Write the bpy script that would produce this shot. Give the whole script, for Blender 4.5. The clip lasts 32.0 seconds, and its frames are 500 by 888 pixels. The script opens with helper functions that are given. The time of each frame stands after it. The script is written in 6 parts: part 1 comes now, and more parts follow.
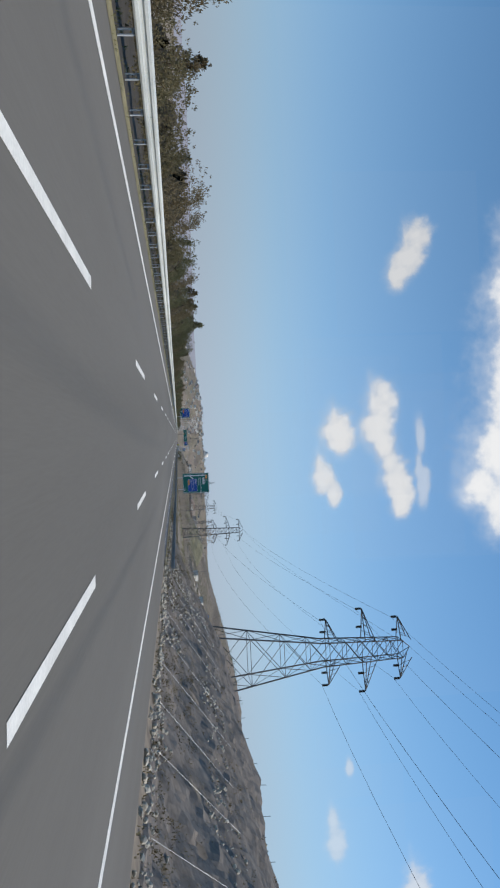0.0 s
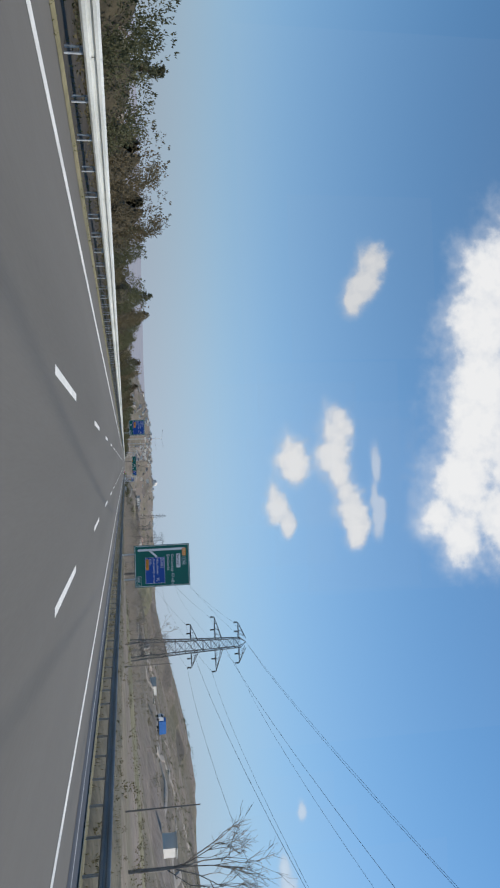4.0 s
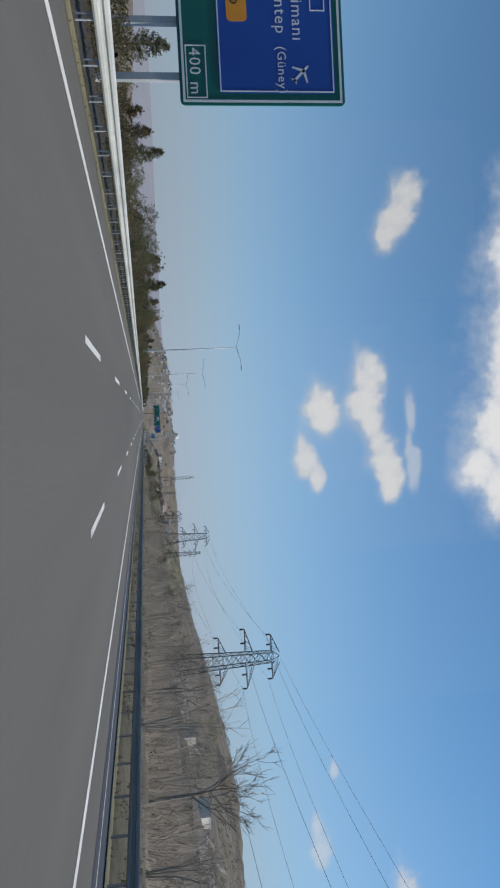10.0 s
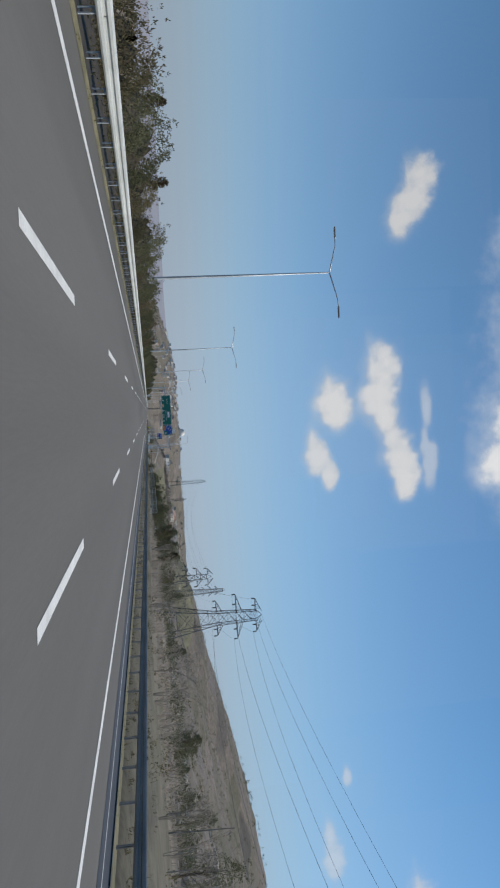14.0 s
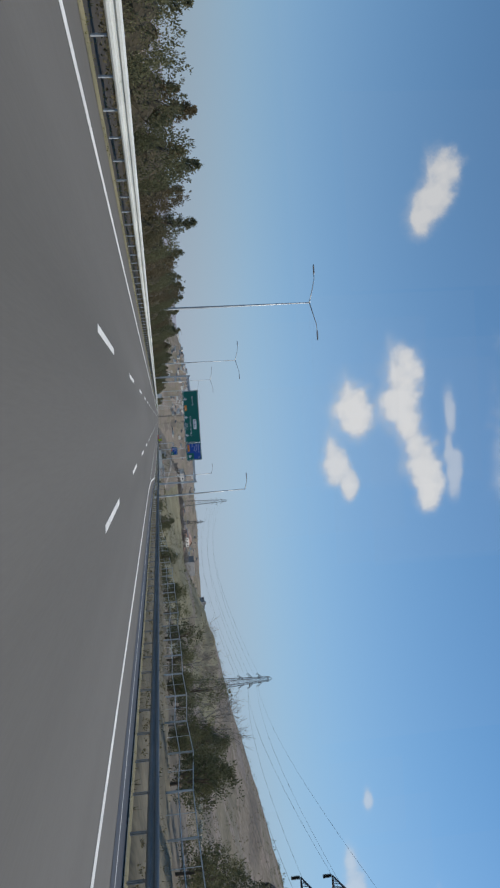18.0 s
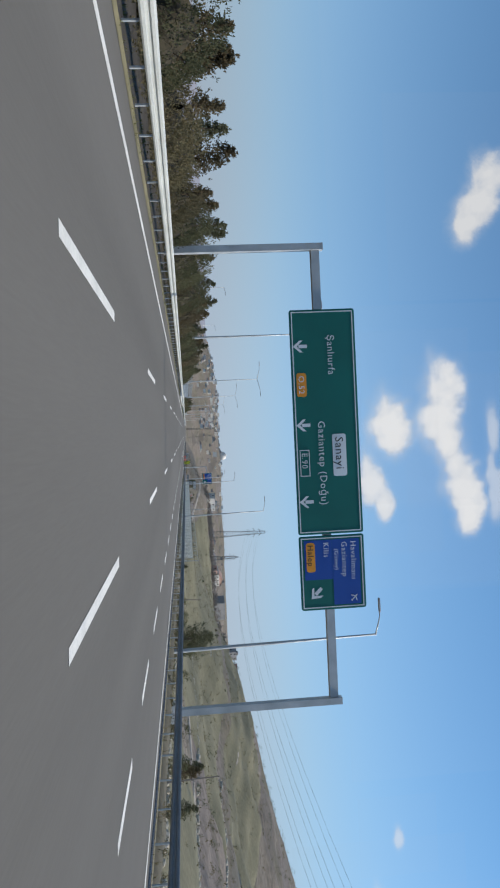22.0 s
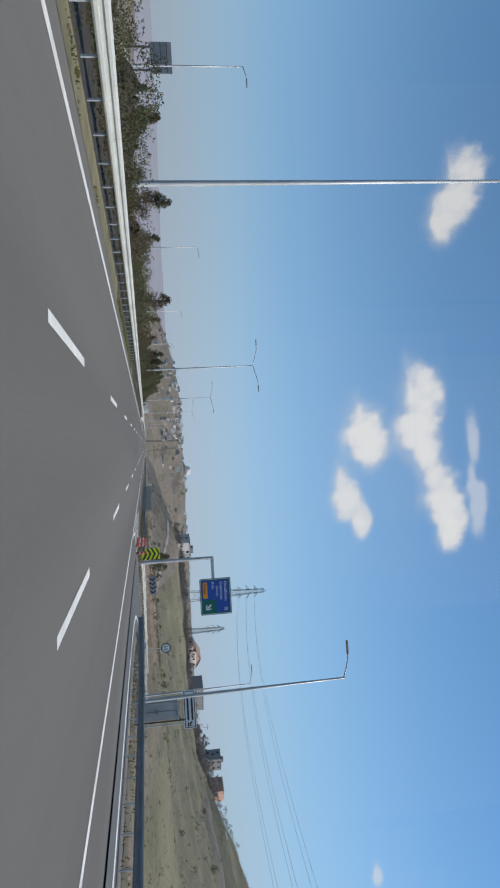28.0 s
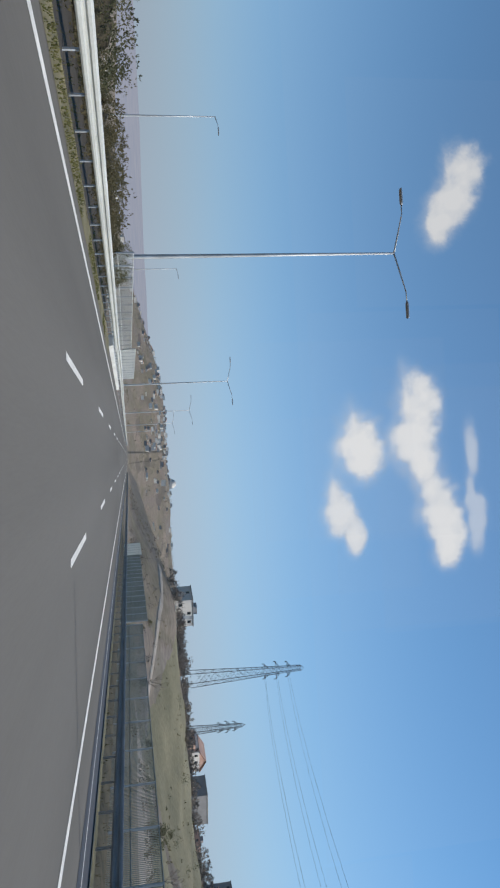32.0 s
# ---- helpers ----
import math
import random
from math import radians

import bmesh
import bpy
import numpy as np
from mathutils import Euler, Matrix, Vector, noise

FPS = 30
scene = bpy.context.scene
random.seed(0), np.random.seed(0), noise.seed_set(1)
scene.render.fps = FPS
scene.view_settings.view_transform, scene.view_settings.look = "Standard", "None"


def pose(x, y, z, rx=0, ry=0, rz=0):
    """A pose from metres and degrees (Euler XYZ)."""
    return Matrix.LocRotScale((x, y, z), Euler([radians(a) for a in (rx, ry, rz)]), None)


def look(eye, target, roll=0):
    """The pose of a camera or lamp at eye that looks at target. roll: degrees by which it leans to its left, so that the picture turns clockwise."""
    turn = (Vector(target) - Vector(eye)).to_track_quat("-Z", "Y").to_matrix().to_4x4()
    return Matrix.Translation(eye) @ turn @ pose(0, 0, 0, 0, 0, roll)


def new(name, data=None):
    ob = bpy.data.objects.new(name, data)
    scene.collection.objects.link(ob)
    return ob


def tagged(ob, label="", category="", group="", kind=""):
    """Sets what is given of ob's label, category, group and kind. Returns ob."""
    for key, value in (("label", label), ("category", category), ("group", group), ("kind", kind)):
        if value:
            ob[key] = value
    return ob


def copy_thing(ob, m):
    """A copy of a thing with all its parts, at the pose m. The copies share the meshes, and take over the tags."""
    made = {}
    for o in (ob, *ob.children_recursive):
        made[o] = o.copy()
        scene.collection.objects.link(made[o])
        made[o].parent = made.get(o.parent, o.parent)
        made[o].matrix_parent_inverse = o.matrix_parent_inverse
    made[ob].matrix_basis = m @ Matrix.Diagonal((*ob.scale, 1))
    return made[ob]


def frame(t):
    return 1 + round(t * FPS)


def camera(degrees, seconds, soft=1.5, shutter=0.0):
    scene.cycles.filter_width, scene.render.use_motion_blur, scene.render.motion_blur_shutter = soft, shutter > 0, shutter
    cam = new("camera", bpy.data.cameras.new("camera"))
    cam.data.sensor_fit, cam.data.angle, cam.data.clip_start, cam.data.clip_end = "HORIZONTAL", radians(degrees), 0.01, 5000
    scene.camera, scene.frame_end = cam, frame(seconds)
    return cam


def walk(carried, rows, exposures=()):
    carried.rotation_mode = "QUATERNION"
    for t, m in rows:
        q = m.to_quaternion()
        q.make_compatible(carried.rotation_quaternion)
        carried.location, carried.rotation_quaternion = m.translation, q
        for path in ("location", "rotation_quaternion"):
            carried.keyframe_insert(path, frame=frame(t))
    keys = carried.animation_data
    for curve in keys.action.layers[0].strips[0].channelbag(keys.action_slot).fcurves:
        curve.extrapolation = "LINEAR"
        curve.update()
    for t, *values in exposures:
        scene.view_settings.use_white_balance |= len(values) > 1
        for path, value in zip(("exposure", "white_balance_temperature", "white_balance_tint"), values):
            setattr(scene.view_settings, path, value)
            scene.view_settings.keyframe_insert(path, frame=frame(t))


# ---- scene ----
cam = camera(37.0, 32.0, soft=2.1)
PATH = [
    (0, (0.332, 0.000, 1.056), (1.731, 99.533, 10.604), 87.56),
    (0.5, (0.123, 15.874, 1.063), (1.125, 115.287, 11.835), 87.73),
    (1, (0.080, 31.749, 1.065), (-1.783, 131.060, 12.630), 87.96),
    (1.5, (0.075, 47.624, 1.065), (-2.006, 146.755, 14.051), 87.46),
    (2, (0.088, 63.499, 1.064), (-0.698, 162.435, 15.595), 87.37),
    (2.5, (-0.031, 79.377, 1.068), (-0.172, 177.993, 17.653), 87.60),
    (3, (-0.156, 95.260, 1.073), (-1.701, 193.754, 18.293), 87.62),
    (3.5, (-0.171, 111.146, 1.073), (-2.369, 209.718, 17.769), 88.14),
    (5.5, (0.024, 174.767, 1.066), (-0.721, 273.538, 16.678), 88.35),
    (6, (-0.141, 190.700, 1.072), (0.244, 289.627, 15.675), 88.56),
    (6.5, (-0.114, 206.641, 1.071), (1.244, 305.704, 14.665), 88.91),
    (7, (-0.017, 222.589, 1.068), (1.303, 321.829, 13.303), 89.26),
    (7.5, (-0.005, 238.543, 1.067), (0.941, 337.830, 12.951), 88.60),
    (8, (-0.003, 254.503, 1.067), (2.620, 353.265, 16.533), 86.87),
    (8.5, (-0.025, 270.459, 1.068), (4.085, 369.021, 17.462), 86.26),
    (9, (-0.074, 286.402, 1.070), (4.094, 385.058, 16.872), 86.65),
    (9.5, (0.119, 302.332, 1.063), (4.335, 401.200, 15.463), 86.75),
    (10, (-0.105, 318.249, 1.071), (4.337, 417.187, 14.909), 86.72),
    (10.5, (-0.057, 334.154, 1.069), (4.161, 433.233, 13.935), 86.72),
    (11, (0.010, 350.050, 1.067), (4.015, 449.164, 13.735), 86.59),
    (11.5, (-0.002, 365.938, 1.067), (5.329, 464.963, 13.932), 86.21),
    (12, (0.069, 381.816, 1.065), (5.561, 480.822, 14.012), 86.22),
    (12.5, (0.067, 397.692, 1.065), (4.419, 496.720, 14.274), 86.30),
    (13, (0.248, 413.572, 1.059), (4.010, 512.681, 13.834), 86.28),
    (13.5, (0.121, 429.455, 1.063), (4.525, 528.543, 13.804), 86.47),
    (14, (0.130, 445.343, 1.063), (5.207, 544.335, 14.287), 86.35),
    (14.5, (0.197, 461.232, 1.060), (5.646, 560.250, 13.938), 86.56),
    (16.5, (0.293, 524.774, 1.057), (4.722, 623.923, 13.295), 86.32),
    (17, (0.280, 540.649, 1.058), (4.950, 639.825, 12.983), 86.39),
    (17.5, (0.175, 556.517, 1.061), (4.361, 655.723, 12.918), 86.28),
    (18, (0.125, 572.379, 1.063), (4.173, 671.592, 12.911), 86.16),
    (18.5, (0.107, 588.234, 1.064), (4.061, 687.475, 12.709), 86.16),
    (19, (0.147, 604.082, 1.062), (4.145, 703.336, 12.580), 86.19),
    (19.5, (0.011, 619.923, 1.067), (4.034, 719.234, 12.068), 86.00),
    (20, (0.016, 635.757, 1.067), (3.290, 735.196, 11.116), 86.39),
    (20.5, (0.003, 651.596, 1.067), (3.995, 751.222, 8.728), 86.74),
    (21, (0.028, 667.454, 1.066), (4.493, 767.052, 8.836), 87.67),
    (21.5, (0.154, 683.330, 1.062), (3.636, 782.918, 9.434), 87.31),
    (22, (0.182, 699.224, 1.061), (2.116, 798.850, 9.491), 87.28),
    (22.5, (0.285, 715.135, 1.057), (0.482, 814.698, 10.391), 86.58),
    (23, (0.065, 731.060, 1.065), (0.870, 830.498, 11.618), 86.28),
    (23.5, (0.056, 746.998, 1.065), (1.299, 846.201, 13.609), 86.49),
    (24, (0.018, 762.951, 1.067), (1.391, 861.964, 15.012), 86.61),
    (24.5, (0.069, 778.917, 1.065), (1.899, 877.887, 15.267), 87.03),
    (26.5, (-0.006, 842.905, 1.068), (1.699, 942.009, 14.315), 86.73),
    (27, (-0.077, 858.944, 1.070), (1.723, 958.173, 13.329), 86.90),
    (27.5, (-0.032, 875.004, 1.068), (0.137, 974.233, 13.456), 87.26),
    (28, (-0.101, 891.084, 1.071), (0.534, 990.134, 14.810), 86.82),
    (28.5, (-0.067, 907.184, 1.070), (-0.064, 1005.776, 17.793), 87.06),
    (29, (-0.022, 923.302, 1.068), (0.250, 1021.868, 17.943), 86.99),
    (29.5, (-0.041, 939.439, 1.069), (-0.240, 1037.875, 18.682), 86.88),
    (30, (-0.031, 955.594, 1.068), (-0.266, 1053.965, 19.047), 86.92),
    (30.5, (0.000, 971.761, 1.067), (-0.852, 1070.189, 18.710), 86.82),
    (31, (-0.025, 987.934, 1.068), (-1.298, 1086.446, 18.208), 86.73),
    (31.5, (0.032, 1004.112, 1.066), (-0.914, 1102.698, 17.794), 86.70),
    (32, (0.249, 1020.295, 1.059), (-0.552, 1118.981, 17.195), 86.87),
]
walk(cam, [(t, look(eye, target, roll)) for t, eye, target, roll in PATH], exposures=[(0.0, 0.17), (7.5, 0.11), (8.8, -0.06), (14.5, -0.03), (20.5, 0.07), (22.0, 0.2), (23.5, 0.18), (27.0, 0.14), (28.5, 0.09), (32.0, 0.12)])

# ---- sky, sun ----
SUN_AZ, SUN_EL = 96.0, 40.0          # degrees from straight ahead towards the right, and above the ground
world = bpy.data.worlds.new("sky")
scene.world = world
world.use_nodes = True
wn, wl = world.node_tree.nodes, world.node_tree.links
sky = wn.new("ShaderNodeTexSky")
sky.sky_type = "NISHITA"
sky.sun_disc = False
sky.sun_elevation, sky.sun_rotation = radians(SUN_EL), radians(SUN_AZ)
sky.altitude, sky.air_density, sky.dust_density, sky.ozone_density = 600, 1.1, 0.35, 3.5
way = wn.new("ShaderNodeTexCoord")
part_z = wn.new("ShaderNodeSeparateXYZ")
wl.new(way.outputs["Generated"], part_z.inputs[0])
low = wn.new("ShaderNodeValToRGB")          # the dusty layer of air round the whole horizon
low.color_ramp.interpolation = "B_SPLINE"
for pos, v in ((0.03, 0.9), (0.08, 0.74), (0.13, 0.48), (0.2, 0.22), (0.3, 0.07), (0.4, 0.0)):
    e = low.color_ramp.elements.new(pos)
    e.color = (v, v, v, 1)
low.color_ramp.elements[0].color = (0.9, 0.9, 0.9, 1)
low.color_ramp.elements[-1].color = (0, 0, 0, 1)
wl.new(part_z.outputs["Z"], low.inputs[0])
tint = wn.new("ShaderNodeMix")
tint.data_type = "RGBA"
tint.blend_type = "MULTIPLY"
tint.inputs["Factor"].default_value = 1.0
tint.inputs["B"].default_value = (0.74, 1.03, 1.11, 1)
wl.new(sky.outputs[0], tint.inputs["A"])
dust = wn.new("ShaderNodeMix")
dust.data_type = "RGBA"
dust.inputs["B"].default_value = (2.78, 3.16, 4.08, 1)
wl.new(low.outputs[0], dust.inputs["Factor"])
wl.new(tint.outputs["Result"], dust.inputs["A"])
side = wn.new("ShaderNodeMapRange")          # deepest away from the sun; the pale middle ahead fits the camera's view
side.inputs["From Min"].default_value, side.inputs["From Max"].default_value = -1.0, 1.0
wl.new(part_z.outputs["X"], side.inputs["Value"])
breadth = wn.new("ShaderNodeValToRGB")
breadth.color_ramp.interpolation = "B_SPLINE"
for pos, v in ((0.25, 0.097), (0.38, 0.111), (0.5, 0.13), (0.62, 0.128), (0.78, 0.119)):
    e = breadth.color_ramp.elements.new(pos)
    e.color = (v, v, v, 1)
breadth.color_ramp.elements[0].color = (0.1, 0.1, 0.1, 1)
breadth.color_ramp.elements[-1].color = (0.14, 0.14, 0.14, 1)
wl.new(side.outputs[0], breadth.inputs[0])
wl.new(breadth.outputs[0], wn["Background"].inputs[1])
wl.new(dust.outputs["Result"], wn["Background"].inputs[0])
sun = new("sun", bpy.data.lights.new("sun", "SUN"))
sun.data.energy, sun.data.angle, sun.data.color = 4.0, radians(0.53), (1.0, 0.93, 0.83)
sa, se = radians(SUN_AZ), radians(SUN_EL)
sun.matrix_world = look((math.sin(sa) * math.cos(se) * 500, math.cos(sa) * math.cos(se) * 500, math.sin(se) * 500), (0, 0, 0))

FALL = 0.035        # the carriageway falls to the right by this slope
PERIOD = 14.92      # lane line: one mark and one gap


# ---- materials ----
def material(name, dark, light, scale=3.0, rough=0.8, metal=0.0, fine=60.0, bump=0.15, fine_amount=0.35, per_object=0.0, stretch=(1, 1, 1), spec=0.4):
    """Two scales of noise between two colours, with a fine bump."""
    m = bpy.data.materials.new(name)
    m.use_nodes = True
    n, l = m.node_tree.nodes, m.node_tree.links
    b = n["Principled BSDF"]
    b.inputs["Roughness"].default_value, b.inputs["Metallic"].default_value = rough, metal
    b.inputs["Specular IOR Level"].default_value = spec
    g = n.new("ShaderNodeNewGeometry")
    mp = n.new("ShaderNodeMapping")
    mp.inputs["Scale"].default_value = stretch
    l.new(g.outputs["Position"], mp.inputs["Vector"])
    big, small = n.new("ShaderNodeTexNoise"), n.new("ShaderNodeTexNoise")
    big.inputs["Scale"].default_value, small.inputs["Scale"].default_value = 1.0 / scale, fine
    big.inputs["Detail"].default_value, small.inputs["Detail"].default_value = 5, 3
    l.new(mp.outputs[0], big.inputs["Vector"])
    l.new(mp.outputs[0], small.inputs["Vector"])
    mix = n.new("ShaderNodeMath")
    mix.operation = "MULTIPLY_ADD"
    l.new(small.outputs["Fac"], mix.inputs[0])
    mix.inputs[1].default_value = fine_amount
    l.new(big.outputs["Fac"], mix.inputs[2])
    ramp = n.new("ShaderNodeMapRange")
    ramp.inputs["From Min"].default_value, ramp.inputs["From Max"].default_value = 0.3 + fine_amount * 0.35, 0.7 + fine_amount * 0.65
    value = mix.outputs[0]
    if per_object:
        o = n.new("ShaderNodeObjectInfo")
        add = n.new("ShaderNodeMath")
        add.operation = "MULTIPLY_ADD"
        l.new(o.outputs["Random"], add.inputs[0])
        add.inputs[1].default_value = per_object
        l.new(value, add.inputs[2])
        ramp.inputs["From Max"].default_value += per_object
        value = add.outputs[0]
    l.new(value, ramp.inputs["Value"])
    c = n.new("ShaderNodeMix")
    c.data_type = "RGBA"
    c.inputs["A"].default_value, c.inputs["B"].default_value = (*dark, 1), (*light, 1)
    l.new(ramp.outputs[0], c.inputs["Factor"])
    l.new(c.outputs["Result"], b.inputs["Base Color"])
    if bump:
        bp = n.new("ShaderNodeBump")
        bp.inputs["Strength"].default_value, bp.inputs["Distance"].default_value = bump, 0.02
        l.new(small.outputs["Fac"], bp.inputs["Height"])
        l.new(bp.outputs[0], b.inputs["Normal"])
    return m


ASPHALT = material("asphalt", (0.112, 0.104, 0.091), (0.158, 0.147, 0.13), 4.0, 0.92, fine=30, bump=0.08, stretch=(1, 0.06, 1), spec=0.15, fine_amount=0.2)
RAMP_ASPHALT = material("ramp_asphalt", (0.085, 0.085, 0.084), (0.125, 0.123, 0.12), 4.0, 0.85, fine=35, bump=0.3)
LINE_DARK = material("dark_line", (0.02, 0.02, 0.021), (0.04, 0.04, 0.042), 1.0, 0.6)
PAINT = material("road_paint", (0.55, 0.53, 0.48), (0.82, 0.79, 0.72), 0.8, 0.6, fine=25, fine_amount=0.6)
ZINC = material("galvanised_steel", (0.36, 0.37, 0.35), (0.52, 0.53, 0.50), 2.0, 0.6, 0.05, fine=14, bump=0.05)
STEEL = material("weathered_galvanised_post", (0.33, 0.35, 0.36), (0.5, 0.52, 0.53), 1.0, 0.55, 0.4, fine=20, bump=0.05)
# darker copy of the galvanised steel: the right rail's shade put into colour
RAIL_SHADED = material("shaded_galvanised_steel", (0.16, 0.165, 0.17), (0.25, 0.255, 0.26), 2.0, 0.65, 0.05, fine=14, bump=0.05)
LATTICE = material("dark_lattice_steel", (0.06, 0.065, 0.07), (0.12, 0.125, 0.13), 1.5, 0.6, 0.5, bump=0.0)
WIRE = material("conductor_wire", (0.05, 0.05, 0.055), (0.09, 0.09, 0.095), 5.0, 0.6, 0.5, bump=0.0)
GREEN = material("green_sign_sheeting", (0.0, 0.105, 0.085), (0.0, 0.13, 0.105), 2.0, 0.45, bump=0.0)
BLUE = material("blue_sign_sheeting", (0.008, 0.06, 0.30), (0.012, 0.075, 0.36), 2.0, 0.45, bump=0.0)
WHITE = material("white_sign_sheeting", (0.62, 0.64, 0.66), (0.75, 0.77, 0.78), 2.0, 0.5, bump=0.0)
ORANGE = material("orange_sign_sheeting", (0.75, 0.27, 0.02), (0.85, 0.33, 0.03), 1.0, 0.5, bump=0.0)
RED = material("red_sheeting", (0.55, 0.05, 0.03), (0.65, 0.08, 0.05), 1.0, 0.5, bump=0.0)
YELLOW = material("yellow_green_sheeting", (0.62, 0.68, 0.02), (0.72, 0.78, 0.04), 1.0, 0.5, bump=0.0)
BLACK = material("black_sheeting", (0.015, 0.015, 0.015), (0.03, 0.03, 0.03), 1.0, 0.5, bump=0.0)
SIGN_BACK = material("sign_back_aluminium", (0.25, 0.26, 0.27), (0.36, 0.37, 0.38), 1.0, 0.5, 0.5)
CONCRETE = material("pale_concrete", (0.42, 0.42, 0.40), (0.60, 0.60, 0.57), 2.5, 0.9, fine=8, bump=0.2)
GROUND = material("dry_ground", (0.1, 0.085, 0.071), (0.265, 0.224, 0.184), 3.0, 0.95, fine=1.6, bump=1.0, fine_amount=0.6)
# near-black tone that paints the guard rail's shadow on the shoulder
RAIL_SHADOW = material("painted_rail_shadow", (0.03, 0.031, 0.036), (0.056, 0.056, 0.062), 1.5, 0.7, fine=18, bump=0.2, stretch=(1, 0.1, 1))
CORE_SHADE = material("inner_wood", (0.022, 0.019, 0.011), (0.06, 0.05, 0.03), 0.4, 0.95, fine=14, bump=0.6)
BANK = material("rough_bank_turf", (0.062, 0.055, 0.034), (0.17, 0.145, 0.095), 2.2, 0.95, fine=3.0, bump=0.8, fine_amount=0.7)
PALE = bpy.data.materials.new("pale_translucent_panel")
SOIL = material("dark_soil", (0.025, 0.022, 0.018), (0.06, 0.05, 0.038), 0.6, 0.95, fine=9, bump=0.6)
TURF = material("verge_turf", (0.095, 0.088, 0.045), (0.2, 0.172, 0.098), 1.2, 0.95, fine=8, bump=0.5)
WHEAT = material("winter_wheat", (0.1, 0.094, 0.051), (0.247, 0.216, 0.128), 22.0, 0.95, fine=0.9, bump=1.0, fine_amount=0.7)
EARTH = material("pale_earth_track", (0.26, 0.22, 0.18), (0.4, 0.35, 0.29), 3.0, 0.95, fine=2.0, bump=0.4)
gn, gl = GROUND.node_tree.nodes, GROUND.node_tree.links
field = gn.new("ShaderNodeTexNoise")            # green winter fields among the brown ones
field.inputs["Scale"].default_value, field.inputs["Detail"].default_value = 0.016, 3
gpos = gn.new("ShaderNodeNewGeometry")
gl.new(gpos.outputs["Position"], field.inputs["Vector"])
fr = gn.new("ShaderNodeMapRange")
fr.inputs["From Min"].default_value, fr.inputs["From Max"].default_value = 0.47, 0.6
fr.inputs["To Max"].default_value = 0.4
gl.new(field.outputs["Fac"], fr.inputs["Value"])
clod = gn.new("ShaderNodeTexNoise")
clod.inputs["Scale"].default_value, clod.inputs["Detail"].default_value = 0.5, 6
gl.new(gpos.outputs["Position"], clod.inputs["Vector"])
gm = gn.new("ShaderNodeMix")
gm.data_type = "RGBA"
gm.inputs["A"].default_value, gm.inputs["B"].default_value = (0.075, 0.072, 0.036, 1), (0.165, 0.15, 0.082, 1)
gl.new(clod.outputs["Fac"], gm.inputs["Factor"])
gout = gn.new("ShaderNodeMix")
gout.data_type = "RGBA"
base_in = gn["Principled BSDF"].inputs["Base Color"]
gl.new(base_in.links[0].from_socket, gout.inputs["A"])
cell = gn.new("ShaderNodeTexVoronoi")       # plots of differing soil
cell.feature = "SMOOTH_F1"
cell.inputs["Smoothness"].default_value = 0.35
cell.inputs["Scale"].default_value = 1.0
plot = gn.new("ShaderNodeMapping")
plot.inputs["Scale"].default_value = (0.042, 0.013, 0.0)
plot.inputs["Rotation"].default_value = (0, 0, 0.12)
warp = gn.new("ShaderNodeVectorMath")
warp.operation = "MULTIPLY_ADD"
warp.inputs[1].default_value = (9, 9, 0)
gl.new(clod.outputs["Color"], warp.inputs[0])
gl.new(gpos.outputs["Position"], warp.inputs[2])
gl.new(warp.outputs[0], plot.inputs["Vector"])
gl.new(plot.outputs[0], cell.inputs["Vector"])
split = gn.new("ShaderNodeSeparateColor")
gl.new(cell.outputs["Color"], split.inputs[0])
tone = gn.new("ShaderNodeValToRGB")
tone.color_ramp.interpolation = "LINEAR"
for i, c in enumerate(((0.55, 0.53, 0.53), (0.98, 0.95, 0.84), (1.2, 1.12, 1.06), (0.78, 0.79, 0.64), (1.0, 0.93, 0.9))):
    e = tone.color_ramp.elements[0] if i == 0 else tone.color_ramp.elements.new(i * 0.2)
    e.color = (*c, 1)
gl.new(split.outputs[0], tone.inputs[0])
plots = gn.new("ShaderNodeMix")
plots.data_type = "RGBA"
plots.blend_type = "MULTIPLY"
plots.inputs["Factor"].default_value = 1.0
gl.new(gm.outputs["Result"], gout.inputs["B"])
gl.new(fr.outputs[0], gout.inputs["Factor"])
gl.new(gout.outputs["Result"], plots.inputs["A"])
gl.new(tone.outputs[0], plots.inputs["B"])
gl.new(plots.outputs["Result"], base_in)
LEAF = material("grey_green_needles", (0.078, 0.082, 0.046), (0.17, 0.168, 0.095), 2.0, 0.75, fine=7, bump=0.0, per_object=0.6)
SHRUB = material("winter_brown_leaves", (0.07, 0.062, 0.032), (0.175, 0.148, 0.078), 3.0, 0.8, fine=6, bump=0.0, per_object=0.8)
BARK = material("bark", (0.07, 0.05, 0.035), (0.16, 0.12, 0.085), 0.5, 0.9, fine=12)
TWIG = material("bare_grey_twigs", (0.2, 0.168, 0.135), (0.37, 0.32, 0.265), 1.0, 0.9, fine=12, bump=0.0, per_object=0.4)
GRASS = material("verge_grass", (0.09, 0.10, 0.03), (0.22, 0.20, 0.08), 2.0, 0.9, fine=5, bump=0.0)
STONE = material("loose_limestone", (0.28, 0.25, 0.2), (0.5, 0.46, 0.38), 1.0, 0.9, fine=10, per_object=0.6)
PLASTER = material("pale_render", (0.5, 0.48, 0.44), (0.7, 0.67, 0.62), 3.0, 0.9, per_object=0.6)
GREYWALL = material("grey_blockwork", (0.2, 0.2, 0.2), (0.34, 0.33, 0.32), 3.0, 0.9, per_object=0.5)
ROOF = material("grey_roof_sheet", (0.16, 0.15, 0.15), (0.3, 0.28, 0.27), 3.0, 0.8, per_object=0.8)
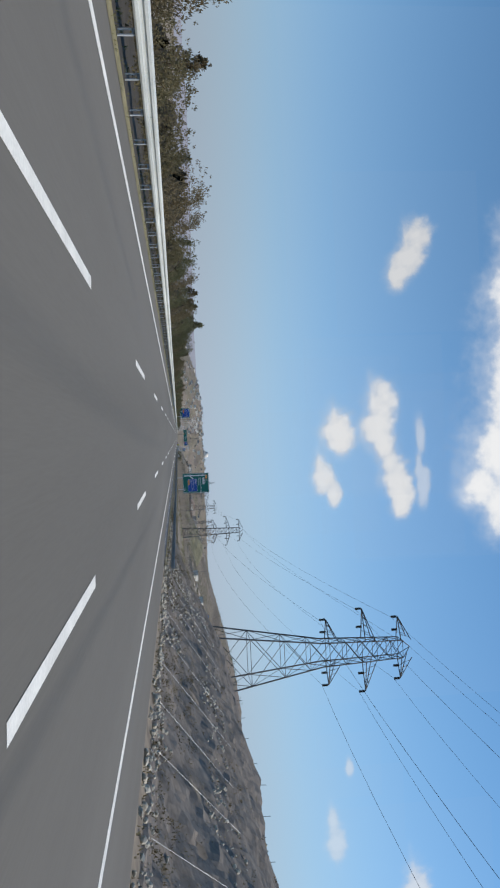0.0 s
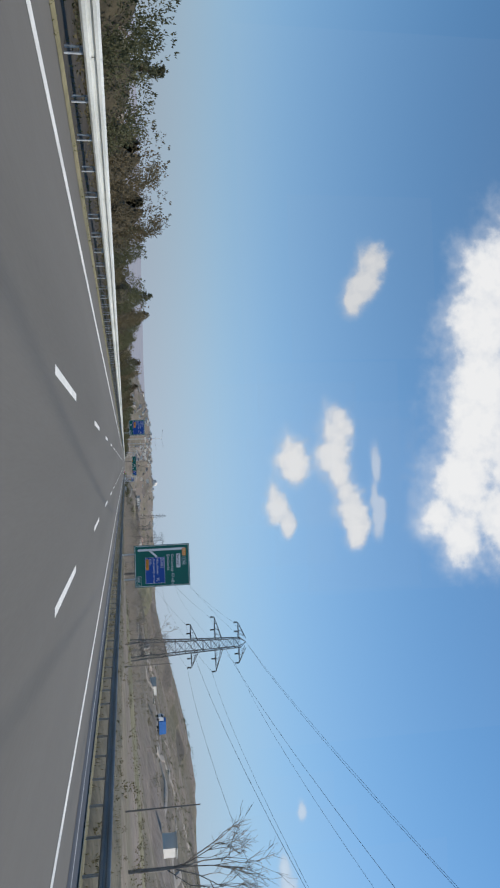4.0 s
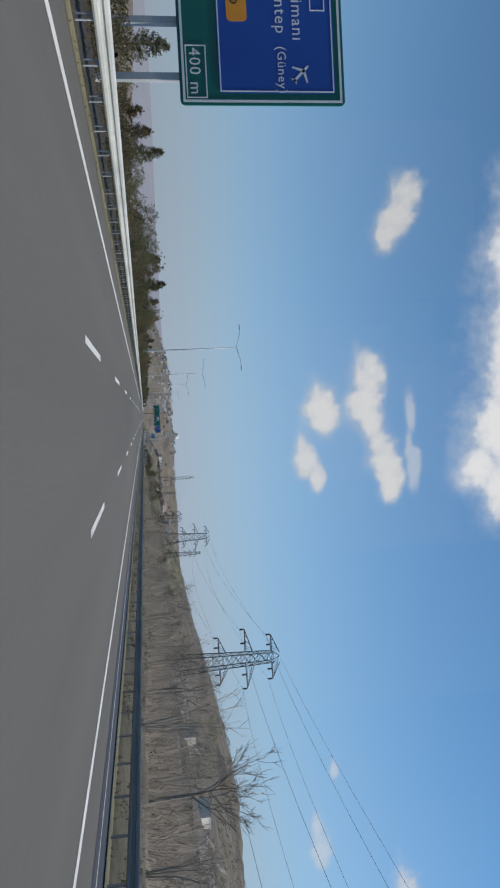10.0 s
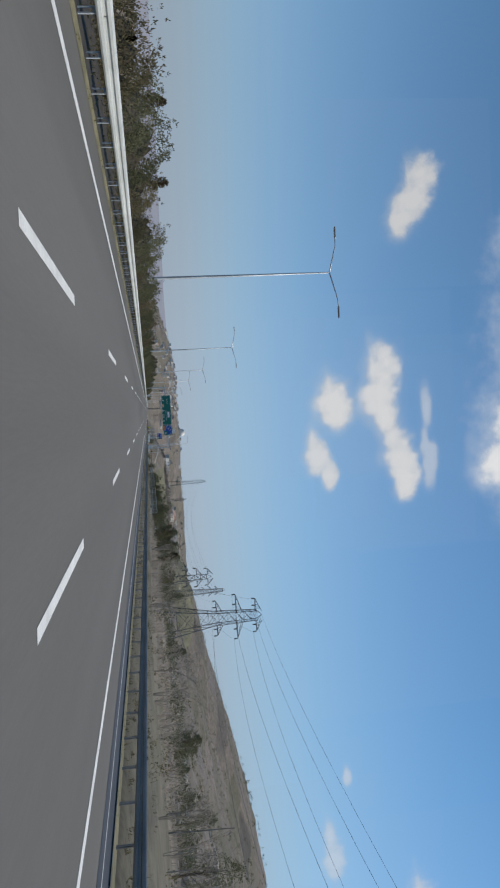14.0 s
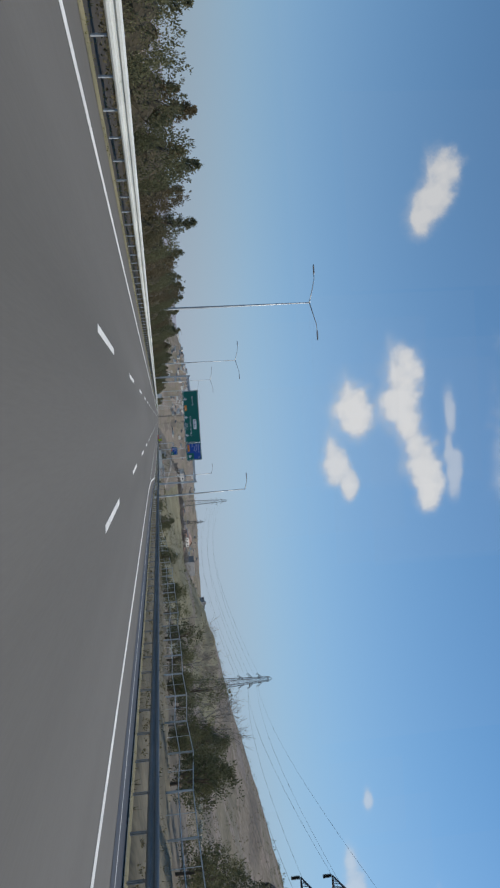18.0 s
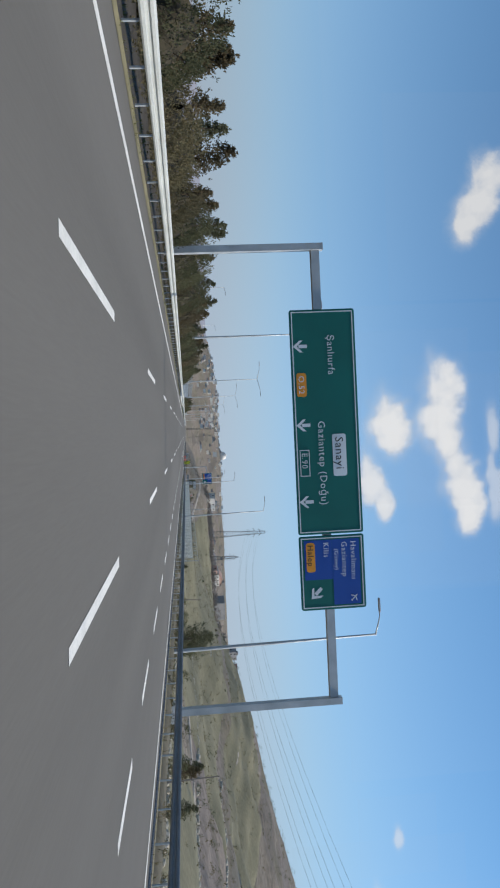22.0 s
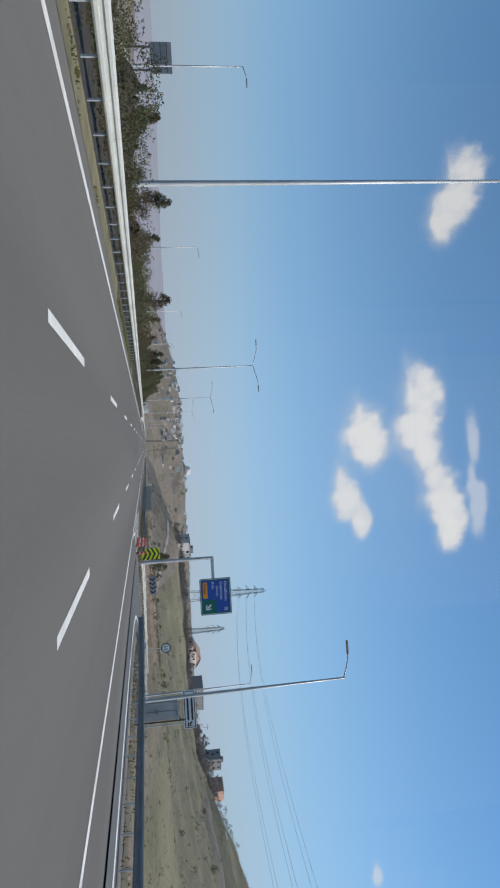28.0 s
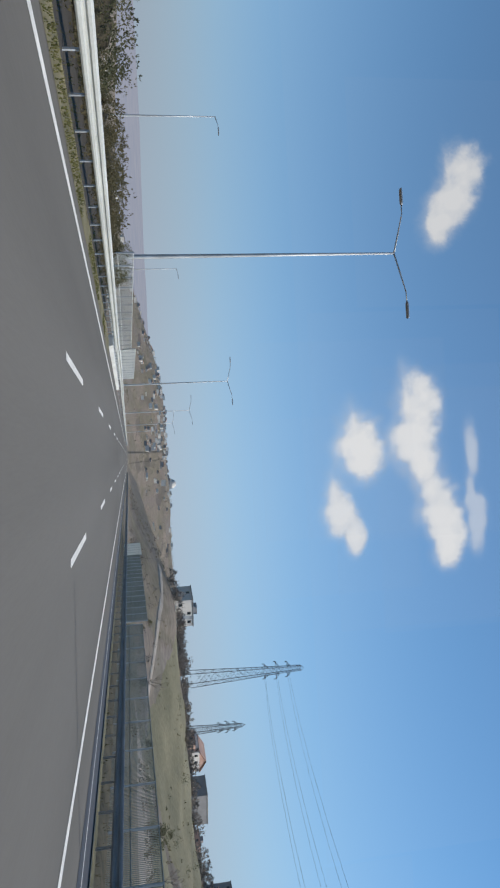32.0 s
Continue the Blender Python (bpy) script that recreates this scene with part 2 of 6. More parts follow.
PANE = material("dark_window_glass", (0.02, 0.025, 0.03), (0.04, 0.045, 0.05), 1.0, 0.12, bump=0.0)


# ---- mesh tools ----
class Shape:
    """Collects faces; add() makes one mesh object out of them."""

    def __init__(self):
        self.v, self.f = [], []

    def face(self, *pts):
        k = len(self.v)
        self.v += [tuple(p) for p in pts]
        self.f.append(tuple(range(k, k + len(pts))))

    def grid(self, rows):
        """Joins rows of points of one length."""
        k, w = len(self.v), len(rows[0])
        for r in rows:
            self.v += [tuple(p) for p in r]
        for i in range(len(rows) - 1):
            for j in range(w - 1):
                a = k + i * w + j
                self.f.append((a, a + 1, a + w + 1, a + w))

    def box(self, c, s, m=None):
        k = len(self.v)
        for dz in (-0.5, 0.5):
            for dx, dy in ((-0.5, -0.5), (0.5, -0.5), (0.5, 0.5), (-0.5, 0.5)):
                p = Vector((c[0] + dx * s[0], c[1] + dy * s[1], c[2] + dz * s[2]))
                self.v.append(tuple(m @ p if m else p))
        self.f += [tuple(k + i for i in q) for q in ((3, 2, 1, 0), (4, 5, 6, 7), (0, 1, 5, 4), (1, 2, 6, 5), (2, 3, 7, 6), (3, 0, 4, 7))]

    def tube(self, pts, radii, n=6, cap=True):
        pts = [Vector(p) for p in pts]
        if not isinstance(radii, (list, tuple)):
            radii = [radii] * len(pts)
        k = len(self.v)
        for i, p in enumerate(pts):
            d = (pts[min(i + 1, len(pts) - 1)] - pts[max(i - 1, 0)]).normalized()
            a = d.cross(Vector((0, 0, 1)) if abs(d.z) < 0.9 else Vector((1, 0, 0))).normalized()
            b = d.cross(a)
            for j in range(n):
                t = 2 * math.pi * j / n
                self.v.append(tuple(p + (a * math.cos(t) + b * math.sin(t)) * radii[i]))
        for i in range(len(pts) - 1):
            for j in range(n):
                a, b = k + i * n + j, k + i * n + (j + 1) % n
                self.f.append((a, b, b + n, a + n))
        if cap:
            self.f.append(tuple(range(k + n - 1, k - 1, -1)))
            self.f.append(tuple(range(k + (len(pts) - 1) * n, k + len(pts) * n)))

    def mesh(self, name, mat, smooth=False):
        me = bpy.data.meshes.new(name)
        me.from_pydata(self.v, [], self.f)
        if smooth:
            me.shade_smooth()
        me.materials.append(mat)
        me.update()
        return me

    def add(self, name, mat, parent=None, label="", smooth=False, m=None):
        return put(name, self.mesh(name, mat, smooth), parent, label, m)


def put(name, me, parent=None, label="", m=None):
    ob = new(name, me)
    if parent is not None:
        ob.parent = parent
    if m is not None:
        ob.matrix_basis = m
    if label:
        tagged(ob, label)
    return ob


def thing(name, m, label, category, group="", kind=""):
    ob = new(name)
    ob.empty_display_size = 0.3
    ob.matrix_basis = m
    return tagged(ob, label, category, group, kind)


def spread(a, b, n):
    return [a + (b - a) * i / (n - 1) for i in range(n)]


def smooth01(t):
    t = min(1.0, max(0.0, t))
    return t * t * (3 - 2 * t)


# ---- the land ----
def taper(y):
    """Where the right-hand edge line runs: the exit lane opens after 640 m."""
    return 6.16 + 4.34 * smooth01((y - 632) / 88.0) if y < 946 else 6.16


# the edges of the slip road that curves away to the right
RAMP_L = [(9.0, 905), (9.0, 944), (9.2, 957), (13.6, 967.5), (18.5, 977), (22.5, 984), (32.5, 997), (50.0, 1010), (80.0, 1024)]
RAMP_R = [(12.0, 880), (12.0, 905), (12.4, 930), (13.0, 945), (15.8, 955), (19.4, 964), (30.5, 985), (43.0, 996), (60.0, 1005), (86.0, 1013)]


def rounded(points, turns=3):
    """Corners cut again and again, so that the line bends softly."""
    for _ in range(turns):
        out = [points[0]]
        for (xa, ya), (xb, yb) in zip(points, points[1:]):
            out += [(xa * 0.75 + xb * 0.25, ya * 0.75 + yb * 0.25), (xa * 0.25 + xb * 0.75, ya * 0.25 + yb * 0.75)]
        points = out + [points[-1]]
    return points


RAMP_L = rounded(RAMP_L)
RAMP_R = RAMP_R[:1] + rounded(RAMP_R[1:])


def along(edge_points, y):
    return float(np.interp(y, [p[1] for p in edge_points], [p[0] for p in edge_points]))


def lie(x, y):
    """The height of the land."""
    edge = max(10.6, taper(y) + 1.9)
    if 880 < y < 1013:
        f = smooth01((y - 978) / 34)
        edge = max(10.6, (along(RAMP_R, y) + 0.6) * (1 - f) + 10.6 * f)
    road = -FALL * x
    if -7.3 <= x <= edge:
        return road - 0.05 + smooth01((y - 2050) / 900) * 96
    n1 = noise.noise(Vector((x * 0.011, y * 0.011, 3.1)))
    n2 = noise.noise(Vector((x * 0.05, y * 0.05, 7.7)))
    n3 = noise.noise(Vector((x * 0.3, y * 0.3, 1.7)))
    if x < -7.3:
        d = -7.3 - x
        z = 0.26 + 0.1 * n3 * smooth01(d / 2)
        z += -2.6 * smooth01((d - 32) / 90) + smooth01((d - 60) / 200) * (2.5 * n1 + 0.6 * n2)
        z += 78 * smooth01((d - 700) / 1500) * (0.55 + 0.6 * noise.noise(Vector((x * 0.0009, y * 0.0011, 0.4))))
        ahead = smooth01((y - 2050) / 900) * smooth01((560 - d) / 460) * 96
        return max(z, ahead) if y > 2050 else z
    d = x - edge
    base = -FALL * edge
    dip = smooth01((y - 640) / 60) * smooth01((1020 - y) / 60)        # the valley that the bridge crosses
    valley = base + (1 - dip) * (0.36 + 0.032 * min(d, 50)) * smooth01(d / 4) - dip * 2.6 * smooth01((d - 1.2) / 9)
    valley += 0.7 * n1 * smooth01(d / 15) + 0.2 * n3 * smooth01(d / 3)
    rise = max(0.0, x - 66 - 12 * n1) * 0.22 * (0.8 + 0.2 * smooth01((y - 800) / 250))
    ridge = min(rise, 65 + 9 * n1) * (1 - 0.32 * smooth01((y - 1365) / 120.0))
    ridge += 0.55 * math.sin(ridge * 1.8 + n1 * 5) * smooth01(ridge / 4) * smooth01((190 - x) / 50)     # terraces
    ridge = ridge + 2.0 * n2 * smooth01((x - 90) / 60)
    z = valley + ridge
    # the cutting beside the start of the shot
    rough = 0.28 * n3 + 0.16 * noise.noise(Vector((x * 0.9, y * 0.9, 2))) + 0.5 * noise.noise(Vector((x * 0.12, y * 0.12, 5)))
    cut = smooth01((104 - y) / 24.0)
    if cut > 0:
        up = min(1.0, max(0.0, (d - 0.4) / 15.0))
        face = base + 6.0 * (0.2 * smooth01(up) + 0.8 * up) + rough * smooth01(d / 1.5)
        z = z * (1 - cut) + max(z, face) * cut
    brow = smooth01((min(165.0, 118 + (x - 12) * 1.5) - y) / 60.0) * (1 - cut)
    if brow > 0:
        up = min(1.0, max(0.0, (d - 1.0) / 14))
        z = z * (1 - brow) + max(z, base + 3.6 * up + rough * smooth01(d / 2)) * brow
    z += 5.0 * smooth01((x - 105) / 50.0) * smooth01((y - 1000) / 90.0) * smooth01((1215 - y) / 60.0)        # the shoulder of the hill
    # the near hill beyond the slip road
    hill = smooth01((y - 1170) / 130.0)
    if hill > 0:
        z += hill * 13.5 * smooth01((x - 12) / 45.0) * smooth01((140 - x) / 85.0)
    z -= 7.0 * smooth01((y - 1150) / 120.0) * smooth01((x - 110) / 60.0) * smooth01((290 - x) / 70.0) * smooth01((1600 - y) / 100.0)
    z -= 8.0 * smooth01((y - 1350) / 160.0) * smooth01((x - 90) / 60.0) * smooth01((275 - x) / 60.0)
    ahead = smooth01((y - 2050) / 900) * (96 + 6 * n1)
    return max(z, ahead) if y > 2050 else z


def land_steps(knots):
    out = []
    for a, b, step in knots:
        out += list(np.arange(a, b, step))
    return out + [knots[-1][1]]


XS = land_steps([(-4600, -1600, 300), (-1600, -400, 80), (-400, -60, 17), (-60, -16, 4), (-16, -7.4, 1.2), (-7.31, -7.3, 0.01), (-7.3, 9.0, 4.075), (9.0, 15.3, 0.35), (15.3, 30, 0.9),
                 (30, 60, 2.5), (60, 180, 4), (180, 520, 14), (520, 1500, 70), (1500, 4600, 310)])
YS = land_steps([(-900, -60, 70), (-60, 130, 1.6), (130, 900, 5), (900, 1060, 3), (1060, 1500, 9), (1500, 3300, 45), (3300, 4900, 160)])
land = Shape()
land.grid([[(x, y, lie(x, y)) for x in XS] for y in YS])
ground = land.add("ground", GROUND, smooth=True)
tagged(ground, "dry brown winter land with terraced hills and rough scrub", "ground", kind="structure")


def strip(shape, xa, xb, y0, y1, lift, step=40.0):
    """A band along the road between two side lines (functions of y or numbers)."""
    n = max(2, int((y1 - y0) / step) + 2)
    fa = xa if callable(xa) else (lambda y: xa)
    fb = xb if callable(xb) else (lambda y: xb)
    shape.grid([[(fa(y), y, -FALL * fa(y) + lift), (fb(y), y, -FALL * fb(y) + lift)] for y in spread(y0, y1, n)])


ROAD_END = 2060
road_shape = Shape()
strip(road_shape, -6.75, 9.5, -300, 640, 0.0, 60)
strip(road_shape, -6.75, lambda y: max(9.5, taper(y) + 1.05), 640, 905, 0.0, 5)
strip(road_shape, -6.75, 9.5, 905, ROAD_END, 0.0, 60)
road = road_shape.add("road", ASPHALT)
tagged(road, "smooth grey asphalt motorway carriageway with three lanes", "road", kind="structure")

# slip road curving away to the right
ramp_shape = Shape()


def ramp_level(x, y):
    f = smooth01((y - 980) / 22)
    return (0.045 - FALL * x) * (1 - f) + (lie(x, y) + 0.3 - 1.8 * smooth01((x - 27) / 14)) * f


ramp_shape.grid([[(x, y, ramp_level(x, y)) for x, y in ((a[0] + (b[0] - a[0]) * i / 6, a[1] + (b[1] - a[1]) * i / 6) for i in range(7))] for a, b in zip(RAMP_L, RAMP_R[1:])])
ramp_road = ramp_shape.add("road", RAMP_ASPHALT)
tagged(ramp_road, "grey asphalt slip road curving away from the motorway", "road", kind="structure")

# ---- lane lines ----
lines = thing("lane_marking", pose(0, 0, 0), "white painted lane lines and edge lines on asphalt", "road marking", kind="structure")
edge = Shape()
strip(edge, -5.31, -5.09, -60, ROAD_END, 0.005, 60)
edge.add("edge_line", PAINT, lines)
edge = Shape()
strip(edge, lambda y: taper(y) - 0.11, lambda y: taper(y) + 0.11, -60, 900, 0.005, 6)
edge.add("edge_line", PAINT, lines)
edge = Shape()
strip(edge, 6.05, 6.27, 884, ROAD_END, 0.006, 60)
edge.add("edge_line", PAINT, lines)
mark = Shape()
mark.face((-0.08, 0, 0.08 * FALL), (0.08, 0, -0.08 * FALL), (0.08, 4.97, -0.08 * FALL), (-0.08, 4.97, 0.08 * FALL))
mark_mesh = mark.mesh("lane_dash", PAINT)
for x, phase in ((-1.62, 4.5), (2.13, 4.7)):
    for k in range(-2, 112):
        y = phase + PERIOD * k
        put("lane_dash", mark_mesh, lines, m=pose(x, y, -FALL * x + 0.005))
mark = Shape()
mark.face((-0.1, 0, 0.1 * FALL), (0.1, 0, -0.1 * FALL), (0.1, 2.9, -0.1 * FALL), (-0.1, 2.9, 0.1 * FALL))
mark_mesh = mark.mesh("exit_dash", PAINT)
for k in range(40):
    put("exit_dash", mark_mesh, lines, m=pose(6.2, 650.1 + 6.0 * k, -FALL * 6.2 + 0.005))


# ---- guard rails ----
RAIL = [(0.0, -0.155), (0.02, -0.145), (0.045, -0.11), (0.045, -0.055), (0.0, -0.025), (0.0, 0.025), (0.045, 0.055), (0.045, 0.11), (0.02, 0.145), (0.0, 0.155)]


def rail_mesh(length, side, steel):
    s = Shape()
    s.grid([[(side * u, y, v) for u, v in RAIL] for y in (0.0, length)])
    s.grid([[(side * (u - 0.006), y, v) for u, v in reversed(RAIL)] for y in (0.0, length)])
    return s.mesh("rail", steel)


def post_mesh(height, gap, steel):
    """Two slim flanges side by side, joined by short spacers."""
    s = Shape()
    for x in (-gap / 2, gap / 2):
        s.box((x, 0, height / 2), (0.02, 0.05, height))
    for z in (height - 0.12, height * 0.62):
        s.box((0, 0.01, z), (gap - 0.02, 0.02, 0.08))
    return s.mesh("post", steel)


def on_bridge(y):
    return 836 < y < 898 or 1065 < y < 1100


def guard_rail(label, x_of, side, y0, y1, step, first=300, steel=None, lift=None):
    """A W-beam on posts: side +1 faces the right. The posts past the first ones are joined."""
    base = thing("guard_rail", pose(0, 0, 0), label, "guard rail")
    long = 4 * step
    rm, pm = rail_mesh(long + 0.05, side, steel or (ZINC if side > 0 else RAIL_SHADED)), post_mesh(0.76, 0.11 if side > 0 else 0.05, STEEL if side > 0 else RAIL_SHADED)
    y, k, rest = y0, 0, Shape()
    while y < y1:
        x = x_of(y)
        z = -FALL * x if x > 0 else 0.25
        turn = math.degrees(math.atan2(x_of(y + long) - x, long))
        if k % 4 == 0:
            put("rail", rm, base, m=pose(x + side * 0.1, y, z + (lift or (0.6 if side < 0 else (0.55 if on_bridge(y) else 0.5))), 0, 0, -turn) @ Matrix.Diagonal((1, 1 / math.cos(math.radians(turn)), 1, 1)))
        if k < first:
            put("post", pm, base, m=pose(x, y, z - 0.05 - (0.1 if side > 0 and not on_bridge(y) else 0)))
        else:
            rest.box((x, y, z + 0.3), (0.04, 0.06, 0.72))
        y += step
        k += 1
    if rest.f:
        tagged(rest.add("post", STEEL, base), kind="stuff")
    return base


guard_rail("bright galvanised steel guard rail along the planted median", lambda y: -7.05, 1, -10, 1500, 1.7)


def right_rail(y):
    return max(10.45, taper(y) + 1.65) if y < 935 else 10.45


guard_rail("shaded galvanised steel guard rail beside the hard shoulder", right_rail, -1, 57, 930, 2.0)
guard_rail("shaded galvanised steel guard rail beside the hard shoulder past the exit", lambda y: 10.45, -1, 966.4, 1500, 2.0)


# ---- verges ----
def across(f):
    """A line between the edge line and the guard rail."""
    return lambda y: taper(y) + (right_rail(y) - taper(y)) * f


# dark strip stands in for the shadow beside the right guard rail
drain, seam, verge, edging = Shape(), Shape(), Shape(), Shape()
for y0, y1, step in ((57, 900, 6), (985, 1500, 30)):
    strip(drain, across(0.4), across(0.82), y0, y1, 0.007, step)
    strip(seam, across(0.53), across(0.55), y0, y1, 0.011, step)
    strip(edging, across(0.82), across(0.845), y0, y1, 0.03, step)
    strip(verge, across(0.845), across(1.09), y0, y1, 0.018, step)
tagged(drain.add("drain", RAIL_SHADOW), "dark band along the hard shoulder, painted guard rail shadow", "drain", kind="structure")
tagged(seam.add("joint", CONCRETE), "thin pale line along the dark band", "joint", kind="structure")
tagged(edging.add("kerb", EARTH), "pale narrow edging along the dark band", "kerb", kind="structure")
tagged(verge.add("verge", TURF), "dry yellowish grass verge under the guard rail", "grass verge", kind="structure")
bank = Shape()
for y0, y1, n in ((112, 878, 310), (1014, 1140, 60)):
    bank.grid([[(right_rail(y) + d, y, lie(right_rail(y) + d, y) + h) for d, h in ((0.3, 0.0), (0.5, 0.1), (1.5, 0.12), (3.0, 0.13), (5.0, 0.13), (6.5, 0.12), (7.6 + 1.5 * noise.noise(Vector((0, y * 0.08, 4))), -0.2))] for y in spread(y0, y1, n)])
bank.grid([[(along(RAMP_R, y) + d, y, lie(along(RAMP_R, y) + d, y) + h) for d, h in ((1.2, 0.02), (2.0, 0.1), (4.0, 0.13), (7.0, 0.13), (11.0, 0.13), (15.0, -0.2))] for y in spread(878, 962, 40)])
tagged(bank.add("bank", BANK, smooth=True), "rough brown-olive turf on the bank behind the guard rail", "bank", kind="structure")
bed = Shape()
bed.grid([[(x, y, 0.25 + 0.035 * i + 0.05 * noise.noise(Vector((x, y * 0.9, 2)))) for i, x in enumerate((-6.6, -7.1, -7.7, -8.6, -9.6))] for y in spread(-20, 1060, 900)])
tagged(bed.add("planting_bed", SOIL, smooth=True), "dark soil of the planted median behind the guard rail", "soil", kind="structure")


def turf_edge(y):
    return -6.46 + 0.12 * noise.noise(Vector((0, y * 0.12, 8))) + 0.6 * smooth01((y - 860) / 60)


turf = Shape()
turf.grid([[(turf_edge(y), y, -FALL * turf_edge(y) + 0.008), (-6.6, y, 0.262), (-6.66, y, 0.29)] for y in spread(-20, 1066, 700)])
tagged(turf.add("grass_verge", TURF), "thin yellow-green turf strip between the asphalt and the guard rail", "grass verge", kind="structure")


# ---- street lamps ----
def street_lamp(m, arms, height, label, group, reach=1.0):
    ob = thing("street_lamp", m, label, "street lamp", group)
    s = Shape()
    s.tube([(0, 0, -0.5), (0, 0, 0.02), (0, 0, height * 0.5), (0, 0, height)], [0.13, 0.13, 0.095, 0.06], 12)
    s.add("pole", STEEL, ob, smooth=True)
    s = Shape()
    s.box((0, 0, 0.02), (0.45, 0.45, 0.06))
    s.add("base_plate", STEEL, ob)
    for side in arms:
        s = Shape()
        s.tube([(0, 0, height - 0.05), (side * 1.1 * reach, 0, height + 0.25 * reach), (side * 2.12 * reach, 0, height + 0.52 * reach), (side * 2.7 * reach, 0, height + 0.53 * reach)], [0.05, 0.045, 0.035, 0.035], 8)
        arm = s.add("arm", STEEL, ob, smooth=True)
        s = Shape()
        rows = []
        for u, w, h in ((2.62, 0.1, 0.07), (2.7, 0.26, 0.1), (2.76, 0.31, 0.13), (3.42, 0.33, 0.12), (3.53, 0.3, 0.09), (3.56, 0.24, 0.05)):
            c = height + 0.53 * reach + 0.01
            u += 2.7 * (reach - 1)
            rows.append([(side * u, a * w / 2, c + b * h / 2) for a, b in ((-1, -0.6), (1, -0.6), (1, 0.2), (0.5, 1), (-0.5, 1), (-1, 0.2), (-1, -0.6))])
        s.grid(rows)
        s.add("lamp_head", SIGN_BACK, arm)
    return ob


first = street_lamp(pose(-10.0, 503.4, 0.2), (-1, 1), 15.75, "tall galvanised street lamp with two arms in the median", "median street lamps")
for k in range(-1, 13):
    if k:
        copy_thing(first, pose(-10.0, {4: 780.5, 6: 919.7, 7: 991.0}.get(k, 503.4 + 69.45 * k), 0.2))
right_lamp = None
for x, y in ((10.8, 676.0), (13.55, 745.0), (13.0, 813.5), (12.95, 884.3), (14.95, 935.5), (29.3, 979.6)):
    m = pose(x, y, lie(x, y), 0, -0.9, 0)
    if right_lamp is None:
        right_lamp = street_lamp(m, (-1,), 12.75, "tall galvanised street lamp with one arm beside the guard rail", "roadside street lamps", 0.52)
    else:
        copy_thing(right_lamp, m)
far_lamp = None
for k in range(5):
    m = pose(-37.5, 896.5 + 69.0 * k, 0.6)
    if far_lamp is None:
        far_lamp = street_lamp(m, (1,), 12.2, "tall galvanised street lamp with one arm beyond the median", "far side street lamps", 0.46)
    else:
        copy_thing(far_lamp, m)


# ---- pylons ----
def pylon(m, height, base_w, waist_z, waist_w, arms, label, double=False):
    """A lattice tower: four legs to the waist, a slim body above, cross arms as (z, half width)."""
    ob = thing("transmission_tower", m, label, "pylon", "pylons of the power line")

    def half(z):
        if z < waist_z:
            return (base_w + (waist_w - base_w) * z / waist_z) / 2
        return (waist_w + (waist_w * 0.72 - waist_w) * (z - waist_z) / (height - waist_z)) / 2

    for sx in (-1, 1):
        for sy in (-1, 1):
            s = Shape()
            zs = [-1.5, waist_z, height - 1.2]
            s.tube([(sx * half(z), sy * half(z), z) for z in zs], [0.11, 0.09, 0.06], 4)
            s.add("leg", LATTICE, ob)
    s = Shape()
    z = 0.5
    while z < height - 1.6:
        w = half(z)
        step = max(1.5, w * 1.5)
        z2 = min(z + step, height - 1.2)
        w2 = half(z2)
        for a, b in (((-1, -1), (1, -1)), ((1, -1), (1, 1)), ((1, 1), (-1, 1)), ((-1, 1), (-1, -1))):
            s.tube([(a[0] * w, a[1] * w, z), (b[0] * w2, b[1] * w2, z2)], 0.04, 4, False)
            s.tube([(b[0] * w, b[1] * w, z), (a[0] * w2, a[1] * w2, z2)], 0.04, 4, False)
            s.tube([(a[0] * w2, a[1] * w2, z2), (b[0] * w2, b[1] * w2, z2)], 0.035, 4, False)
        z = z2
    s.add("bracing", LATTICE, ob)
    s = Shape()
    w = half(height - 1.2)
    for sx in (-1, 1):
        for sy in (-1, 1):
            s.tube([(sx * w, sy * w, height - 1.2), (0, 0, height)], 0.05, 4)
    s.add("peak", LATTICE, ob)
    for z, reach in arms:
        for side in (-1, 1):
            s = Shape()
            w = half(z)
            tip = Vector((side * reach, 0, z))
            for sy in (-1, 1):
                s.tube([(side * w, sy * w, z), tip], 0.06, 4)
                s.tube([(side * w, sy * w, z + 1.3), tip], 0.055, 4)
                for f in (0.25, 0.5, 0.75):
                    lo = Vector((side * w, sy * w, z)).lerp(tip, f)
                    hi = Vector((side * w, sy * w, z + 1.3)).lerp(tip, f - 0.12)
                    s.tube([lo, hi], 0.03, 4, False)
            arm = s.add("cross_arm", LATTICE, ob)
            for at in (reach, w + (reach - w) * 0.42) if double else (reach,):
                s = Shape()
                zz = z - 0.08
                pts, rr = [(side * at, 0, zz)], [0.04]
                for i in range(7):
                    zz -= 0.06
                    pts += [(side * at, 0, zz), (side * at, 0, zz - 0.05)]
                    rr += [0.19, 0.09]
                    zz -= 0.05
                s.tube(pts, rr, 8)
                s.add("insulator", BLACK, arm)
    return ob


